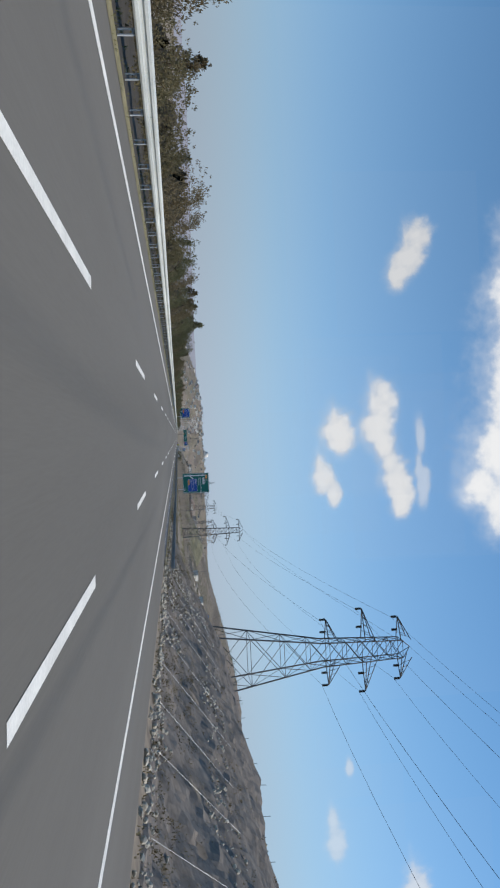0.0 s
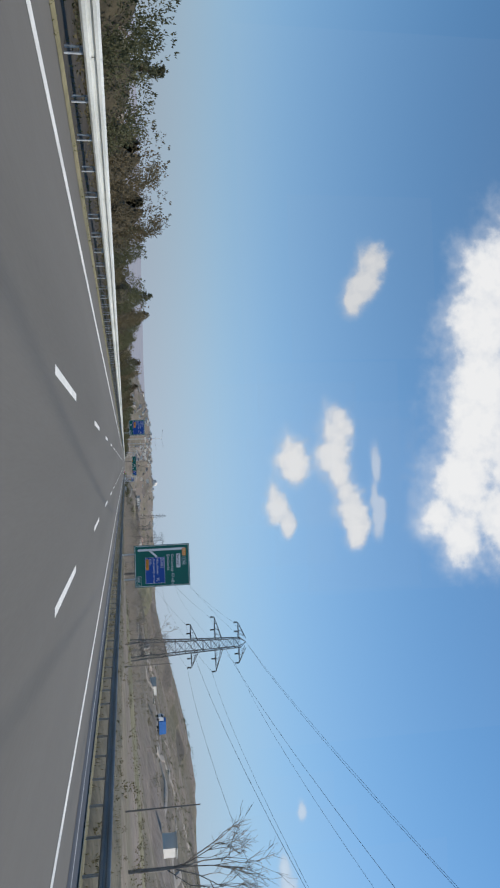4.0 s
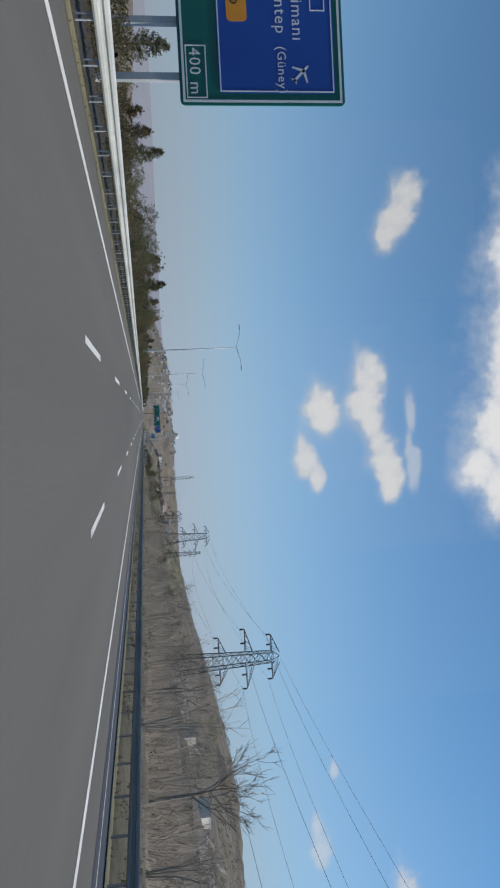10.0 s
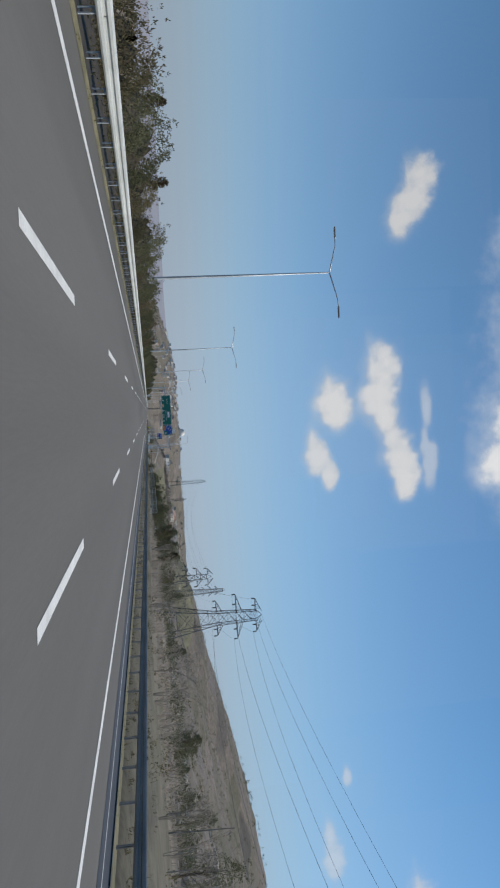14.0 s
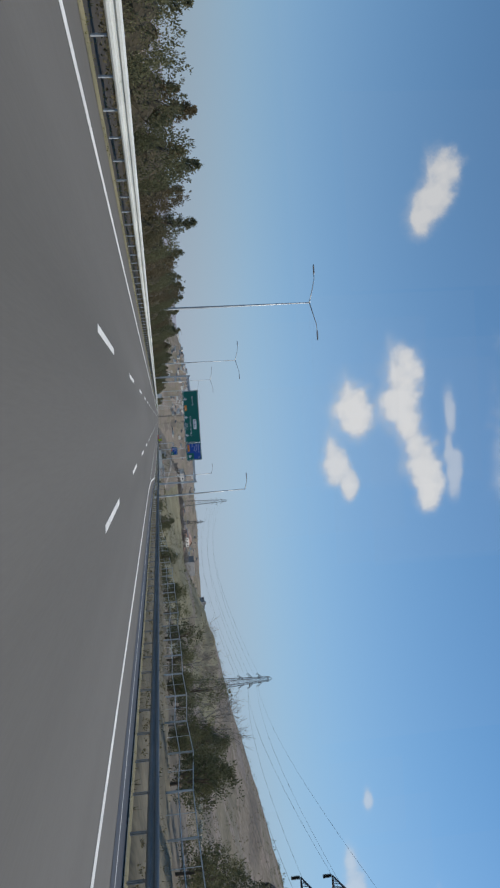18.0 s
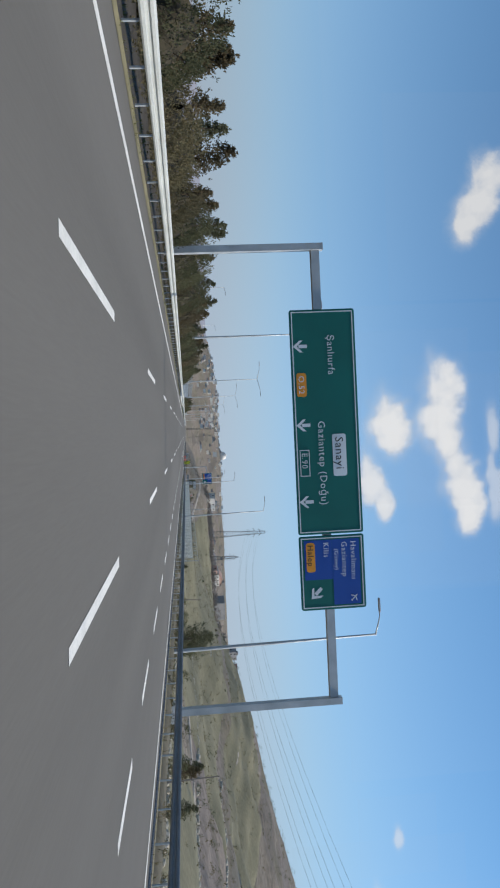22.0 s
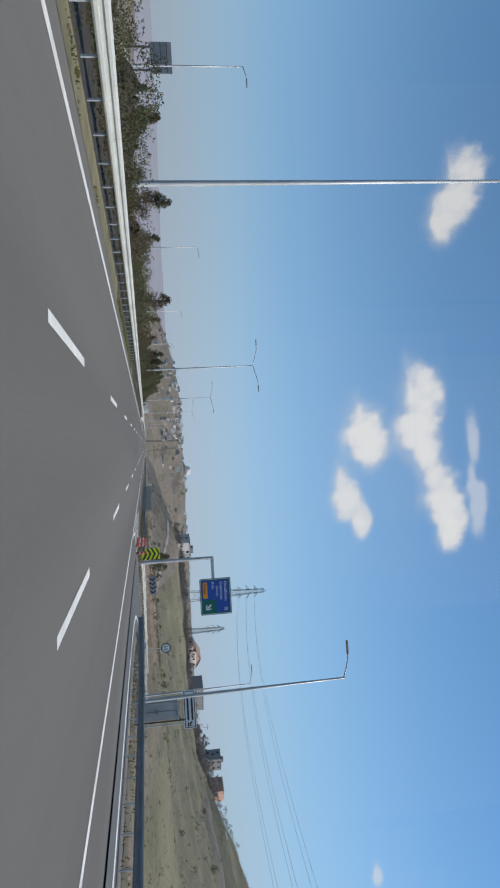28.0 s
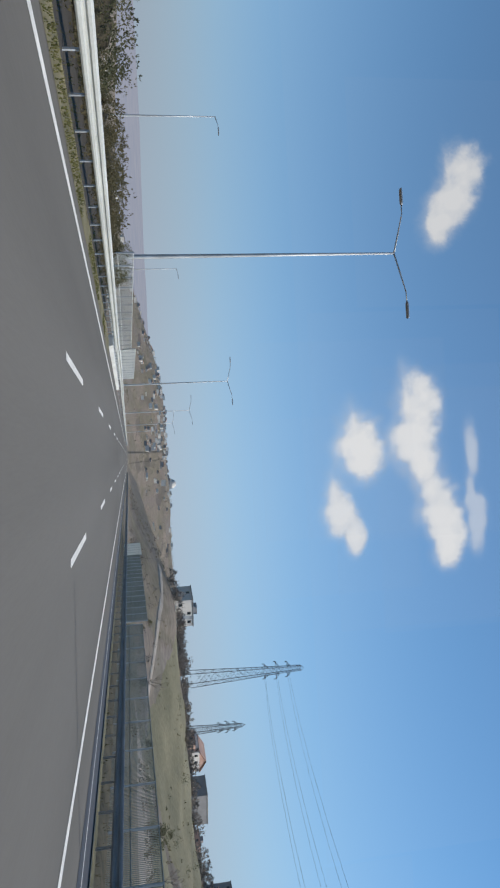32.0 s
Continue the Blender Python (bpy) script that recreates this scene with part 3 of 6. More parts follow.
ARMS = [(15.3, 4.1), (20.0, 5.2), (24.6, 3.9)]
LINE = [(21.5, -80.0, 5.0), (28.4, 93.0, 3.4), (35.4, 272.0, -2.8), (43.4, 447.0, -3.6), (49.6, 619.0, -1.3)]
for (x, y, z), foot in zip(LINE, (7.4, 7.4, 3.7, 3.7, 7.4)):
    dig = max(0.0, z - lie(x, y) + 0.3)          # legs reach down to the slope
    pylon(pose(x, y, z - dig, 0, 0, -3), 26.0 + dig, foot, 14.5 + dig, min(2.9, foot * 0.62), [(a + dig, r) for a, r in ARMS], "dark grey steel lattice pylon with three pairs of cross arms", True)
pylon(pose(43.1, 635.0, -4.6, 0, 0, -12), 19.1, 2.6, 10.5, 1.5, [(12.6, 2.1), (15.3, 2.3), (18.1, 2.1)], "dark grey steel lattice angle pylon with heavy insulators")
SECOND = [(98.0, 842.0, 3.0, 1.0), (83.0, 1296.0, 20.5, 1.25), (101.9, 1296.0, 12.0, 0.8)]
for x, y, z, k in SECOND:
    pylon(pose(x, y, z), 33.0 * k, 3.9 * k, 24 * k, 1.8 * k, [((21 + i * 3.5) * k, (2.2 + 0.4 * (i == 1)) * k) for i in range(3)], "slim grey steel lattice pylon with short cross arms")


def conductor(a, b, sag, parent, r=0.017):
    s = Shape()
    a, b = Vector(a), Vector(b)
    s.tube([a.lerp(b, i / 16) - Vector((0, 0, sag * 4 * (i / 16) * (1 - i / 16))) for i in range(17)], r, 4, False)
    s.add("wire", WIRE, parent)


for (x0, y0, z0), (x1, y1, z1) in zip(LINE, LINE[1:]):
    span = thing("power_line", pose(0, 0, 0), "sagging dark conductor wires between two pylons", "power line", "spans of the power line")
    for z, reach in ARMS:
        for side in (-1, 1):
            conductor((x0 + side * reach, y0, z0 + z - 0.85), (x1 + side * reach, y1, z1 + z - 0.85), 3.4, span)
    conductor((x0, y0, z0 + 26), (x1, y1, z1 + 26), 2.2, span)
span = thing("power_line", pose(0, 0, 0), "sagging dark conductor wires between two pylons", "power line", "spans of the power line")
for z, reach in ARMS:
    for side in (-1, 1):
        conductor((49.6 + side * reach, 619, -1.3 + z - 1.3), (98 + side * 2.2, 842, 3.0 + 24 + (z - 20) * 0.7), 4.0, span)
span = thing("power_line", pose(0, 0, 0), "sagging dark conductor wires between two slim pylons", "power line", "spans of the power line")
for i in range(3):
    for side in (-1, 1):
        conductor((98 + side * 2.2, 842, 3.0 + 21 + 3.5 * i), (83 + side * 2.8, 1296, 20.5 + (21 + 3.5 * i) * 1.25), 12.0, span, 0.024)


# ---- signs ----
def board(name, parent, x0, z0, x1, z1, mat, y=0.0, thick=0.05, r=0.12):
    """A plate with rounded corners, facing the traffic (towards -y)."""
    s = Shape()
    pts = []
    r = min(r, (x1 - x0) / 3, (z1 - z0) / 3)
    for cx, cz, a0 in ((x1 - r, z1 - r, 0), (x0 + r, z1 - r, 90), (x0 + r, z0 + r, 180), (x1 - r, z0 + r, 270)):
        for i in range(4):
            a = radians(a0 + 30 * i)
            pts.append((cx + r * math.cos(a), cz + r * math.sin(a)))
    s.face(*[(x, y, z) for x, z in pts])
    s.face(*[(x, y + thick, z) for x, z in reversed(pts)])
    n = len(pts)
    for i in range(n):
        a, b = pts[i], pts[(i + 1) % n]
        s.face((b[0], y, b[1]), (a[0], y, a[1]), (a[0], y + thick, a[1]), (b[0], y + thick, b[1]))
    return s.add(name, mat, parent)


def border(parent, x0, z0, x1, z1, w, mat, y):
    s = Shape()
    for a, b, c, d in ((x0, z0, x1, z0 + w), (x0, z1 - w, x1, z1), (x0, z0 + w, x0 + w, z1 - w), (x1 - w, z0 + w, x1, z1 - w)):
        s.box(((a + c) / 2, y, (b + d) / 2), (c - a, 0.008, d - b))
    return s.add("border", mat, parent)


def words(text, parent, x, z, size, mat, y, align="LEFT"):
    """Lettering as flat meshes on a plate."""
    cu = bpy.data.curves.new("text", "FONT")
    cu.body, cu.size, cu.align_x, cu.extrude, cu.resolution_u = text, size, align, 0.002, 2
    cu.space_character = 1.12
    tmp = bpy.data.objects.new("text", cu)
    scene.collection.objects.link(tmp)
    me = bpy.data.meshes.new_from_object(tmp.evaluated_get(bpy.context.evaluated_depsgraph_get()))
    bpy.data.objects.remove(tmp)
    bpy.data.curves.remove(cu)
    me.materials.clear()
    me.materials.append(mat)
    return put("lettering", me, parent, m=pose(x, y, z, 90, 0, 0))


def arrow(parent, x, z, size, angle, mat, y):
    """A white arrow that points up, turned by angle degrees to the left."""
    s = Shape()
    c, n = math.cos(radians(angle)), math.sin(radians(angle))
    for poly in (((-0.12, -0.5), (0.12, -0.5), (0.12, 0.1), (-0.12, 0.1)), ((-0.42, 0.02), (0.0, 0.5), (0.0, 0.22), (-0.42, -0.2)), ((0.0, 0.5), (0.42, 0.02), (0.42, -0.2), (0.0, 0.22)),):
        s.face(*[(x + size * (u * c - v * n), y, z + size * (u * n + v * c)) for u, v in poly])
    return s.add("arrow", mat, parent)


def posts_under(parent, xs, z0, y, ground_z, w=0.22):
    for x in xs:
        s = Shape()
        s.box((x, y, (z0 + ground_z) / 2), (w, w, z0 - ground_z))
        s.add("post", STEEL, parent)


F = -0.012     # step of each layer towards the traffic


def airplane(parent, x, z, size, y, turn=45):
    s = Shape()
    c, n = math.cos(radians(turn)), math.sin(radians(turn))
    for poly in (((-0.06, -0.5), (0.06, -0.5), (0.06, 0.45), (0, 0.55), (-0.06, 0.45)), ((-0.5, -0.12), (0, 0.12), (0.0, 0.28), (-0.5, -0.02)), ((0, 0.12), (0.5, -0.12), (0.5, -0.02), (0.0, 0.28)), ((-0.2, -0.5), (0.2, -0.5), (0, -0.34))):
        s.face(*[(x + size * (u * c - v * n), y, z + size * (u * n + v * c)) for u, v in poly])
    return s.add("airplane_symbol", WHITE, parent)


# large exit sign, 500 m ahead
g0 = lie(15.6, 243.2)
exit_sign = thing("road_sign", pose(15.65, 242.8, 0), "large green motorway exit sign with a blue panel on two posts", "road sign")
b = board("panel", exit_sign, -3.2, 2.0, 3.2, 10.4, GREEN)
border(b, -3.1, 2.1, 3.1, 10.3, 0.07, WHITE, F)
posts_under(exit_sign, (-1.9, 1.9), 9.5, 0.2, g0 - 0.3)
s = Shape()
s.box((-2.45, F, 6.1), (0.34, 0.01, 7.1))
s.box((0, 0, 0), (0.3, 0.008, 1.5), pose(-1.85, F - 0.001, 4.9, 0, 44, 0))
s.add("route_arrow", WHITE, b)
p = board("blue_panel", b, -1.3, 3.6, 2.7, 6.6, BLUE, F * 1.5, 0.01)
border(p, -1.27, 3.63, 2.67, 6.57, 0.035, WHITE, F * 2)
border(p, -1.1, 5.95, 0.35, 6.45, 0.03, WHITE, F * 2)
words("D.850", p, -1.0, 6.05, 0.42, WHITE, F * 2)
words("Havalimanı", p, -1.1, 5.33, 0.5, WHITE, F * 2)
airplane(p, 2.1, 5.5, 0.6, F * 2)
words("Gaziantep", p, -1.1, 4.78, 0.5, WHITE, F * 2)
words("(Güney)", p, 1.35, 4.8, 0.34, WHITE, F * 2)
words("Kilis", p, -1.1, 4.25, 0.5, WHITE, F * 2)
o = board("orange_panel", p, -1.05, 3.7, 0.6, 4.15, ORANGE, F * 2, 0.005)
words("Halep", o, -0.95, 3.77, 0.45, BLACK, F * 2.5)
o = board("orange_panel", b, -2.55, 9.3, -1.35, 9.85, ORANGE, F * 1.5, 0.01)
words("O.52", o, -2.45, 9.4, 0.45, WHITE, F * 2)
border(b, -1.15, 9.25, 0.1, 9.85, 0.035, WHITE, F)
words("E.90", b, -1.02, 9.37, 0.5, WHITE, F)
o = board("white_panel", b, -1.7, 8.35, 0.45, 9.0, WHITE, F * 1.5, 0.01)
words("Sanayi", o, -1.6, 8.45, 0.62, BLACK, F * 2)
words("Gaziantep (Doğu)", b, -1.7, 7.6, 0.6, WHITE, F)
words("Şanlıurfa", b, -1.7, 6.95, 0.6, WHITE, F)
border(b, 1.5, 2.3, 2.95, 2.95, 0.035, WHITE, F)
words("500 m", b, 1.6, 2.42, 0.5, WHITE, F)

# the blue panel of the median
median_sign = thing("road_sign", pose(-10.1, 337.6, 0), "green and blue exit sign on two posts in the median", "road sign")
b = board("panel", median_sign, -2.15, 2.45, 2.15, 6.75, GREEN)
border(b, -2.08, 2.52, 2.08, 6.68, 0.06, WHITE, F)
posts_under(median_sign, (0.0, 1.4), 6.0, 0.16, -0.2, 0.18)
p = board("blue_panel", b, -1.8, 3.45, 1.85, 6.5, BLUE, F * 1.5, 0.01)
border(p, -1.77, 3.48, 1.82, 6.47, 0.03, WHITE, F * 2)
border(p, -1.65, 5.9, -0.25, 6.3, 0.03, WHITE, F * 2)
words("D.850", p, -1.55, 5.97, 0.36, WHITE, F * 2)
words("Havalimanı", p, -1.65, 5.42, 0.44, WHITE, F * 2)
airplane(p, 1.35, 5.6, 0.55, F * 2)
words("Gaziantep", p, -1.65, 4.98, 0.44, WHITE, F * 2)
words("(Güney)", p, 0.65, 5.0, 0.33, WHITE, F * 2)
words("Kilis", p, -1.65, 4.5, 0.44, WHITE, F * 2)
o = board("orange_panel", p, -1.6, 3.72, 0.05, 4.25, ORANGE, F * 2, 0.005)
words("Halep", o, -1.5, 3.83, 0.44, BLACK, F * 2.5)
arrow(b, -0.85, 2.98, 0.62, -135, WHITE, F)
border(b, 0.65, 2.62, 1.98, 3.15, 0.03, WHITE, F)
words("400 m", b, 0.72, 2.72, 0.42, WHITE, F)

# the gantry over the carriageway
gantry = thing("sign_gantry", pose(0, 737.0, 0), "grey steel gantry carrying green and blue direction signs over the lanes", "sign gantry")
for x in (-8.95, 14.3):
    s = Shape()
    s.box((x, 0, 3.95), (0.34, 0.4, 8.9))
    col = s.add("column", STEEL, gantry)
    s = Shape()
    s.box((x, 0, -0.45), (0.9, 0.9, 0.6))
    s.add("footing", CONCRETE, col)
s = Shape()
s.box((2.68, 0.1, 8.0), (23.6, 0.4, 0.42))
s.add("beam", STEEL, gantry)
b = board("panel", gantry, -5.75, 6.5, 5.68, 9.85, GREEN, -0.2)
border(b, -5.65, 6.6, 5.58, 9.75, 0.05, WHITE, -0.2 + F)
for x in (-3.9, 0.1, 4.0):
    arrow(b, x, 7.0, 0.72, 180, WHITE, -0.2 + F)
o = board("orange_panel", b, -2.55, 6.75, -1.35, 7.25, ORANGE, -0.2 + F, 0.01)
words("O.52", o, -2.42, 6.85, 0.42, WHITE, -0.2 + F * 2)
border(b, 1.35, 6.75, 2.7, 7.25, 0.04, WHITE, -0.2 + F)
words("E.90", b, 1.5, 6.85, 0.42, WHITE, -0.2 + F)
words("Şanlıurfa", b, -4.45, 8.4, 0.5, WHITE, -0.2 + F)
o = board("white_panel", b, 0.6, 8.45, 2.75, 9.15, WHITE, -0.2 + F, 0.01)
words("Sanayi", o, 0.75, 8.6, 0.6, BLACK, -0.2 + F * 2)
words("Gaziantep (Doğu)", b, -0.1, 7.75, 0.52, WHITE, -0.2 + F)
b = board("panel", gantry, 5.76, 6.5, 9.55, 9.85, GREEN, -0.2)
border(b, 5.86, 6.6, 9.45, 9.75, 0.05, WHITE, -0.2 + F)
p = board("blue_panel", b, 5.98, 8.2, 9.32, 9.6, BLUE, -0.2 + F, 0.01, 0.05)
p2 = board("blue_panel", b, 5.98, 6.75, 8.0, 8.19, BLUE, -0.2 + F, 0.01, 0.05)
words("Havalimanı", p, 6.1, 9.15, 0.4, WHITE, -0.2 + F * 2)
airplane(p, 9.0, 9.25, 0.42, -0.2 + F * 2)
words("Gaziantep", p, 6.1, 8.68, 0.4, WHITE, -0.2 + F * 2)
words("(Güney)", p, 6.45, 8.3, 0.3, WHITE, -0.2 + F * 2)
words("Kilis", p2, 6.1, 7.75, 0.4, WHITE, -0.2 + F * 2)
o = board("orange_panel", p2, 6.1, 6.85, 7.6, 7.3, ORANGE, -0.2 + F * 2, 0.005)
words("Halep", o, 6.2, 6.93, 0.42, BLACK, -0.2 + F * 2.5)
arrow(b, 8.7, 7.3, 0.75, -135, WHITE, -0.2 + F)

# the sign on a cantilever in the gore
ex_y = 976.5
gore_sign = thing("road_sign", pose(0, ex_y, 0), "blue and green exit sign hung from a bent grey steel pole", "road sign")
s = Shape()
s.tube([(13.2, 0, lie(13.2, ex_y) - 0.3), (13.2, 0, 7.9)], [0.2, 0.17], 10)
s.add("pole", STEEL, gore_sign)
s = Shape()
s.box((16.2, 0, 7.8), (6.2, 0.3, 0.32))
s.add("arm", STEEL, gore_sign)
b = board("panel", gore_sign, 15.55, 6.2, 19.7, 9.75, GREEN, -0.2)
border(b, 15.63, 6.28, 19.62, 9.67, 0.05, WHITE, -0.2 + F)
p = board("blue_panel", b, 15.8, 8.0, 19.45, 9.5, BLUE, -0.2 + F, 0.01, 0.05)
p2 = board("blue_panel", b, 15.8, 6.45, 18.0, 7.99, BLUE, -0.2 + F, 0.01, 0.05)
words("Havalimanı", p, 15.95, 9.0, 0.46, WHITE, -0.2 + F * 2)
airplane(p, 19.1, 9.1, 0.48, -0.2 + F * 2)
words("Gaziantep", p, 15.95, 8.5, 0.46, WHITE, -0.2 + F * 2)
words("(Güney)", p, 16.4, 8.08, 0.34, WHITE, -0.2 + F * 2)
words("Kilis", p2, 15.95, 7.55, 0.44, WHITE, -0.2 + F * 2)
o = board("orange_panel", p2, 15.95, 6.55, 17.8, 7.05, ORANGE, -0.2 + F * 2, 0.005)
words("Halep", o, 16.1, 6.65, 0.46, BLACK, -0.2 + F * 2.5)
arrow(b, 18.85, 7.1, 0.85, -135, WHITE, -0.2 + F)


# ---- plants ----
def leaf_tuft(s, c, size, count, rng, up=0.0, leaf=None):
    """A clump of small crossed leaf blades round c; leaf: their length."""
    leaf = leaf or size * 0.6
    for _ in range(count):
        d = Vector((rng.gauss(0, 1), rng.gauss(0, 1), rng.gauss(0, 1) + up)).normalized()
        p = Vector(c) + d * size * rng.uniform(0.2, 1.0)
        a = d.cross(Vector((rng.gauss(0, 1), rng.gauss(0, 1), rng.gauss(0, 1)))).normalized() * leaf * rng.uniform(0.25, 0.5)
        t = (d + Vector((0, 0, 0.3))).normalized() * leaf * rng.uniform(0.7, 1.3)
        s.face(p - a, p + a, p + t)


OLIVE = material("olive_leaves", (0.055, 0.06, 0.028), (0.16, 0.155, 0.08), 1.5, 0.8, fine=9, bump=0.0, per_object=0.8)
RUSSET = material("brownish_needles", (0.075, 0.06, 0.032), (0.19, 0.15, 0.084), 1.5, 0.8, fine=9, bump=0.0, per_object=0.6)


def shrub_meshes(seed, height, width, length):
    rng = random.Random(seed)
    wood, inner, crown = Shape(), Shape(), Shape()
    for _ in range(12):
        a = rng.uniform(0, 6.28)
        tip = Vector((math.cos(a) * width * rng.uniform(0.15, 0.45), math.sin(a) * length * rng.uniform(0.15, 0.45), height * rng.uniform(0.5, 0.75)))
        mid = tip * 0.5 + Vector((rng.uniform(-.1, .1), rng.uniform(-.1, .1), 0.1))
        wood.tube([tip * 0.12 - Vector((0, 0, 0.3)), mid, tip], [0.03, 0.018, 0.006], 4, False)
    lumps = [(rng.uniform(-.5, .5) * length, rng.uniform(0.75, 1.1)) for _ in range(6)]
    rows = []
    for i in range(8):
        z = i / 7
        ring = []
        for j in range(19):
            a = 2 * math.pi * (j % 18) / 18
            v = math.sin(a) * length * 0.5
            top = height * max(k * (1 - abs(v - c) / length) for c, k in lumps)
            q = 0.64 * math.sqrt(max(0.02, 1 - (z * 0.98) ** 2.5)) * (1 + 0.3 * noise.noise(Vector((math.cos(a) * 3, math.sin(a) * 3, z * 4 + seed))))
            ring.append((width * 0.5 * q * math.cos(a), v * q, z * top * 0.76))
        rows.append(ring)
    # dark hull whose colour stands in for the shade between the leaves
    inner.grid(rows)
    for _ in range(450):
        a, q, z = rng.gauss(0, 1.25), 0.62 + 0.38 * rng.random() ** 0.6, rng.random() ** 0.8
        v = math.sin(a) * length * 0.5 * q
        top = height * max(k * (1 - abs(v - c) / length) for c, k in lumps)
        r = width * 0.5 * q * math.sqrt(max(0.05, 1 - (z * 0.95) ** 2.5))
        leaf_tuft(crown, (r * math.cos(a), v * (1 - 0.2 * z), 0.05 + z * top), 0.16, 10, rng, 0.6, 0.062)
    for _ in range(26):
        v = rng.uniform(-.42, .42) * length
        top = height * max(k * (1 - abs(v - c) / length) for c, k in lumps)
        leaf_tuft(crown, (rng.uniform(-.2, .3) * width, v, top + rng.uniform(0.05, 0.28)), 0.1, 9, rng, 1.2, 0.06)
    return wood.mesh("stem", BARK), inner.mesh("inner_wood", CORE_SHADE), crown.mesh("foliage", (SHRUB, OLIVE, SHRUB, RUSSET, OLIVE)[seed % 5])


def conifer_meshes(seed, height, width):
    rng = random.Random(seed)
    wood, crown = Shape(), Shape()
    lean = Vector((rng.uniform(-.15, .15), rng.uniform(-.15, .15), 0))
    wood.tube([(0, 0, -0.3), lean * 0.5 + Vector((0, 0, height * 0.5)), lean + Vector((0, 0, height))], [0.09, 0.05, 0.01], 6, False)
    z = height * 0.05
    while z < height * 0.98:
        f = z / height
        reach = width * 0.5 * min(1.0, 0.55 + f * 3) * (1 - f) ** 0.9 * rng.uniform(0.75, 1.15) + 0.06
        for _ in range(5):
            a = rng.uniform(0, 6.28)
            tip = Vector((math.cos(a) * reach, math.sin(a) * reach, z + reach * rng.uniform(0.2, 0.6))) + lean * f
            wood.tube([lean * f + Vector((0, 0, z)), tip], [0.02, 0.006], 3, False)
            for g in (0.35, 0.7, 1.0):
                leaf_tuft(crown, (lean * f + Vector((0, 0, z))).lerp(tip, g), 0.19 - 0.09 * f, 11, rng, 0.8, 0.085)
        z += rng.uniform(0.12, 0.19)
    leaf_tuft(crown, lean + Vector((0, 0, height)), 0.07, 10, rng, 1.6, 0.08)
    return wood.mesh("trunk", BARK), crown.mesh("crown", LEAF if seed % 2 else RUSSET)


GREYBARK = material("grey_bark", (0.14, 0.122, 0.105), (0.3, 0.265, 0.23), 0.5, 0.9, fine=12)


def bare_tree_meshes(seed, height):
    """A leafless tree: trunk, limbs, twigs."""
    rng = random.Random(seed)
    trunk, twigs = Shape(), Shape()
    trunk.tube([(0, 0, -0.4), (0.05, 0, height * 0.2), (0.1, 0.05, height * 0.38)], [0.085, 0.07, 0.055], 6, False)

    def grow(p, d, length, r, level):
        mid = p + d * length * 0.5 + Vector((rng.gauss(0, .06), rng.gauss(0, .06), rng.gauss(0, .04))) * length
        end = p + d * length + Vector((0, 0, 0.06 * length))
        (trunk if level < 1 else twigs).tube([p, mid, end], [r, r * 0.75, r * 0.45], 4 if level < 2 else 3, False)
        if level < 3:
            for _ in range(4 if level < 2 else 3):
                q = mid.lerp(end, rng.uniform(0.0, 1.0))
                nd = (d + Vector((rng.gauss(0, .5), rng.gauss(0, .5), rng.gauss(0.12, .3)))).normalized()
                grow(q, nd, length * rng.uniform(0.45, 0.72), max(r * 0.55, 0.009), level + 1)

    for k in range(6):
        a = k * 1.05 + rng.uniform(-.3, .3)
        d = Vector((math.cos(a) * 0.6, math.sin(a) * 0.6, rng.uniform(0.7, 1.3))).normalized()
        grow(Vector((0.08, 0.03, height * rng.uniform(0.22, 0.38))), d, height * rng.uniform(0.26, 0.4), 0.032, 0)
    return trunk.mesh("trunk", GREYBARK), twigs.mesh("twig", TWIG)


def round_tree_meshes(seed, height, width, mat, count=230, leaf=0.115):
    """A broad bushy evergreen: short trunk, limbs, lobed crown with gaps."""
    rng = random.Random(seed)
    wood, crown = Shape(), Shape()
    wood.tube([(0, 0, -0.4), (0.05, 0, height * 0.3), (0, 0.08, height * 0.7)], [0.12, 0.09, 0.04], 6, False)
    lobes = []
    for k in range(13):
        a, z = k * 2.4 + rng.uniform(-.4, .4), height * (0.16 + 0.72 * k / 12)
        r = width * 0.5 * rng.uniform(0.35, 0.72) * math.sqrt(max(0.1, 1 - (z / height) ** 2.4))
        c = Vector((math.cos(a) * r, math.sin(a) * r, z))
        lobes.append((c, width * rng.uniform(0.15, 0.24)))
        wood.tube([(0, 0, z * 0.6), c], [0.04, 0.012], 4, False)
    lobes.append((Vector((0, 0, height * 0.93)), width * 0.12))
    for _ in range(count):
        c, r = rng.choice(lobes)
        d = Vector((rng.gauss(0, 1), rng.gauss(0, 1), rng.gauss(0.2, 0.9))).normalized()
        leaf_tuft(crown, c + d * r * rng.uniform(0.45, 1.05), leaf * 2.2, 11, rng, 0.6, leaf)
    return wood.mesh("trunk", BARK), crown.mesh("crown", mat)


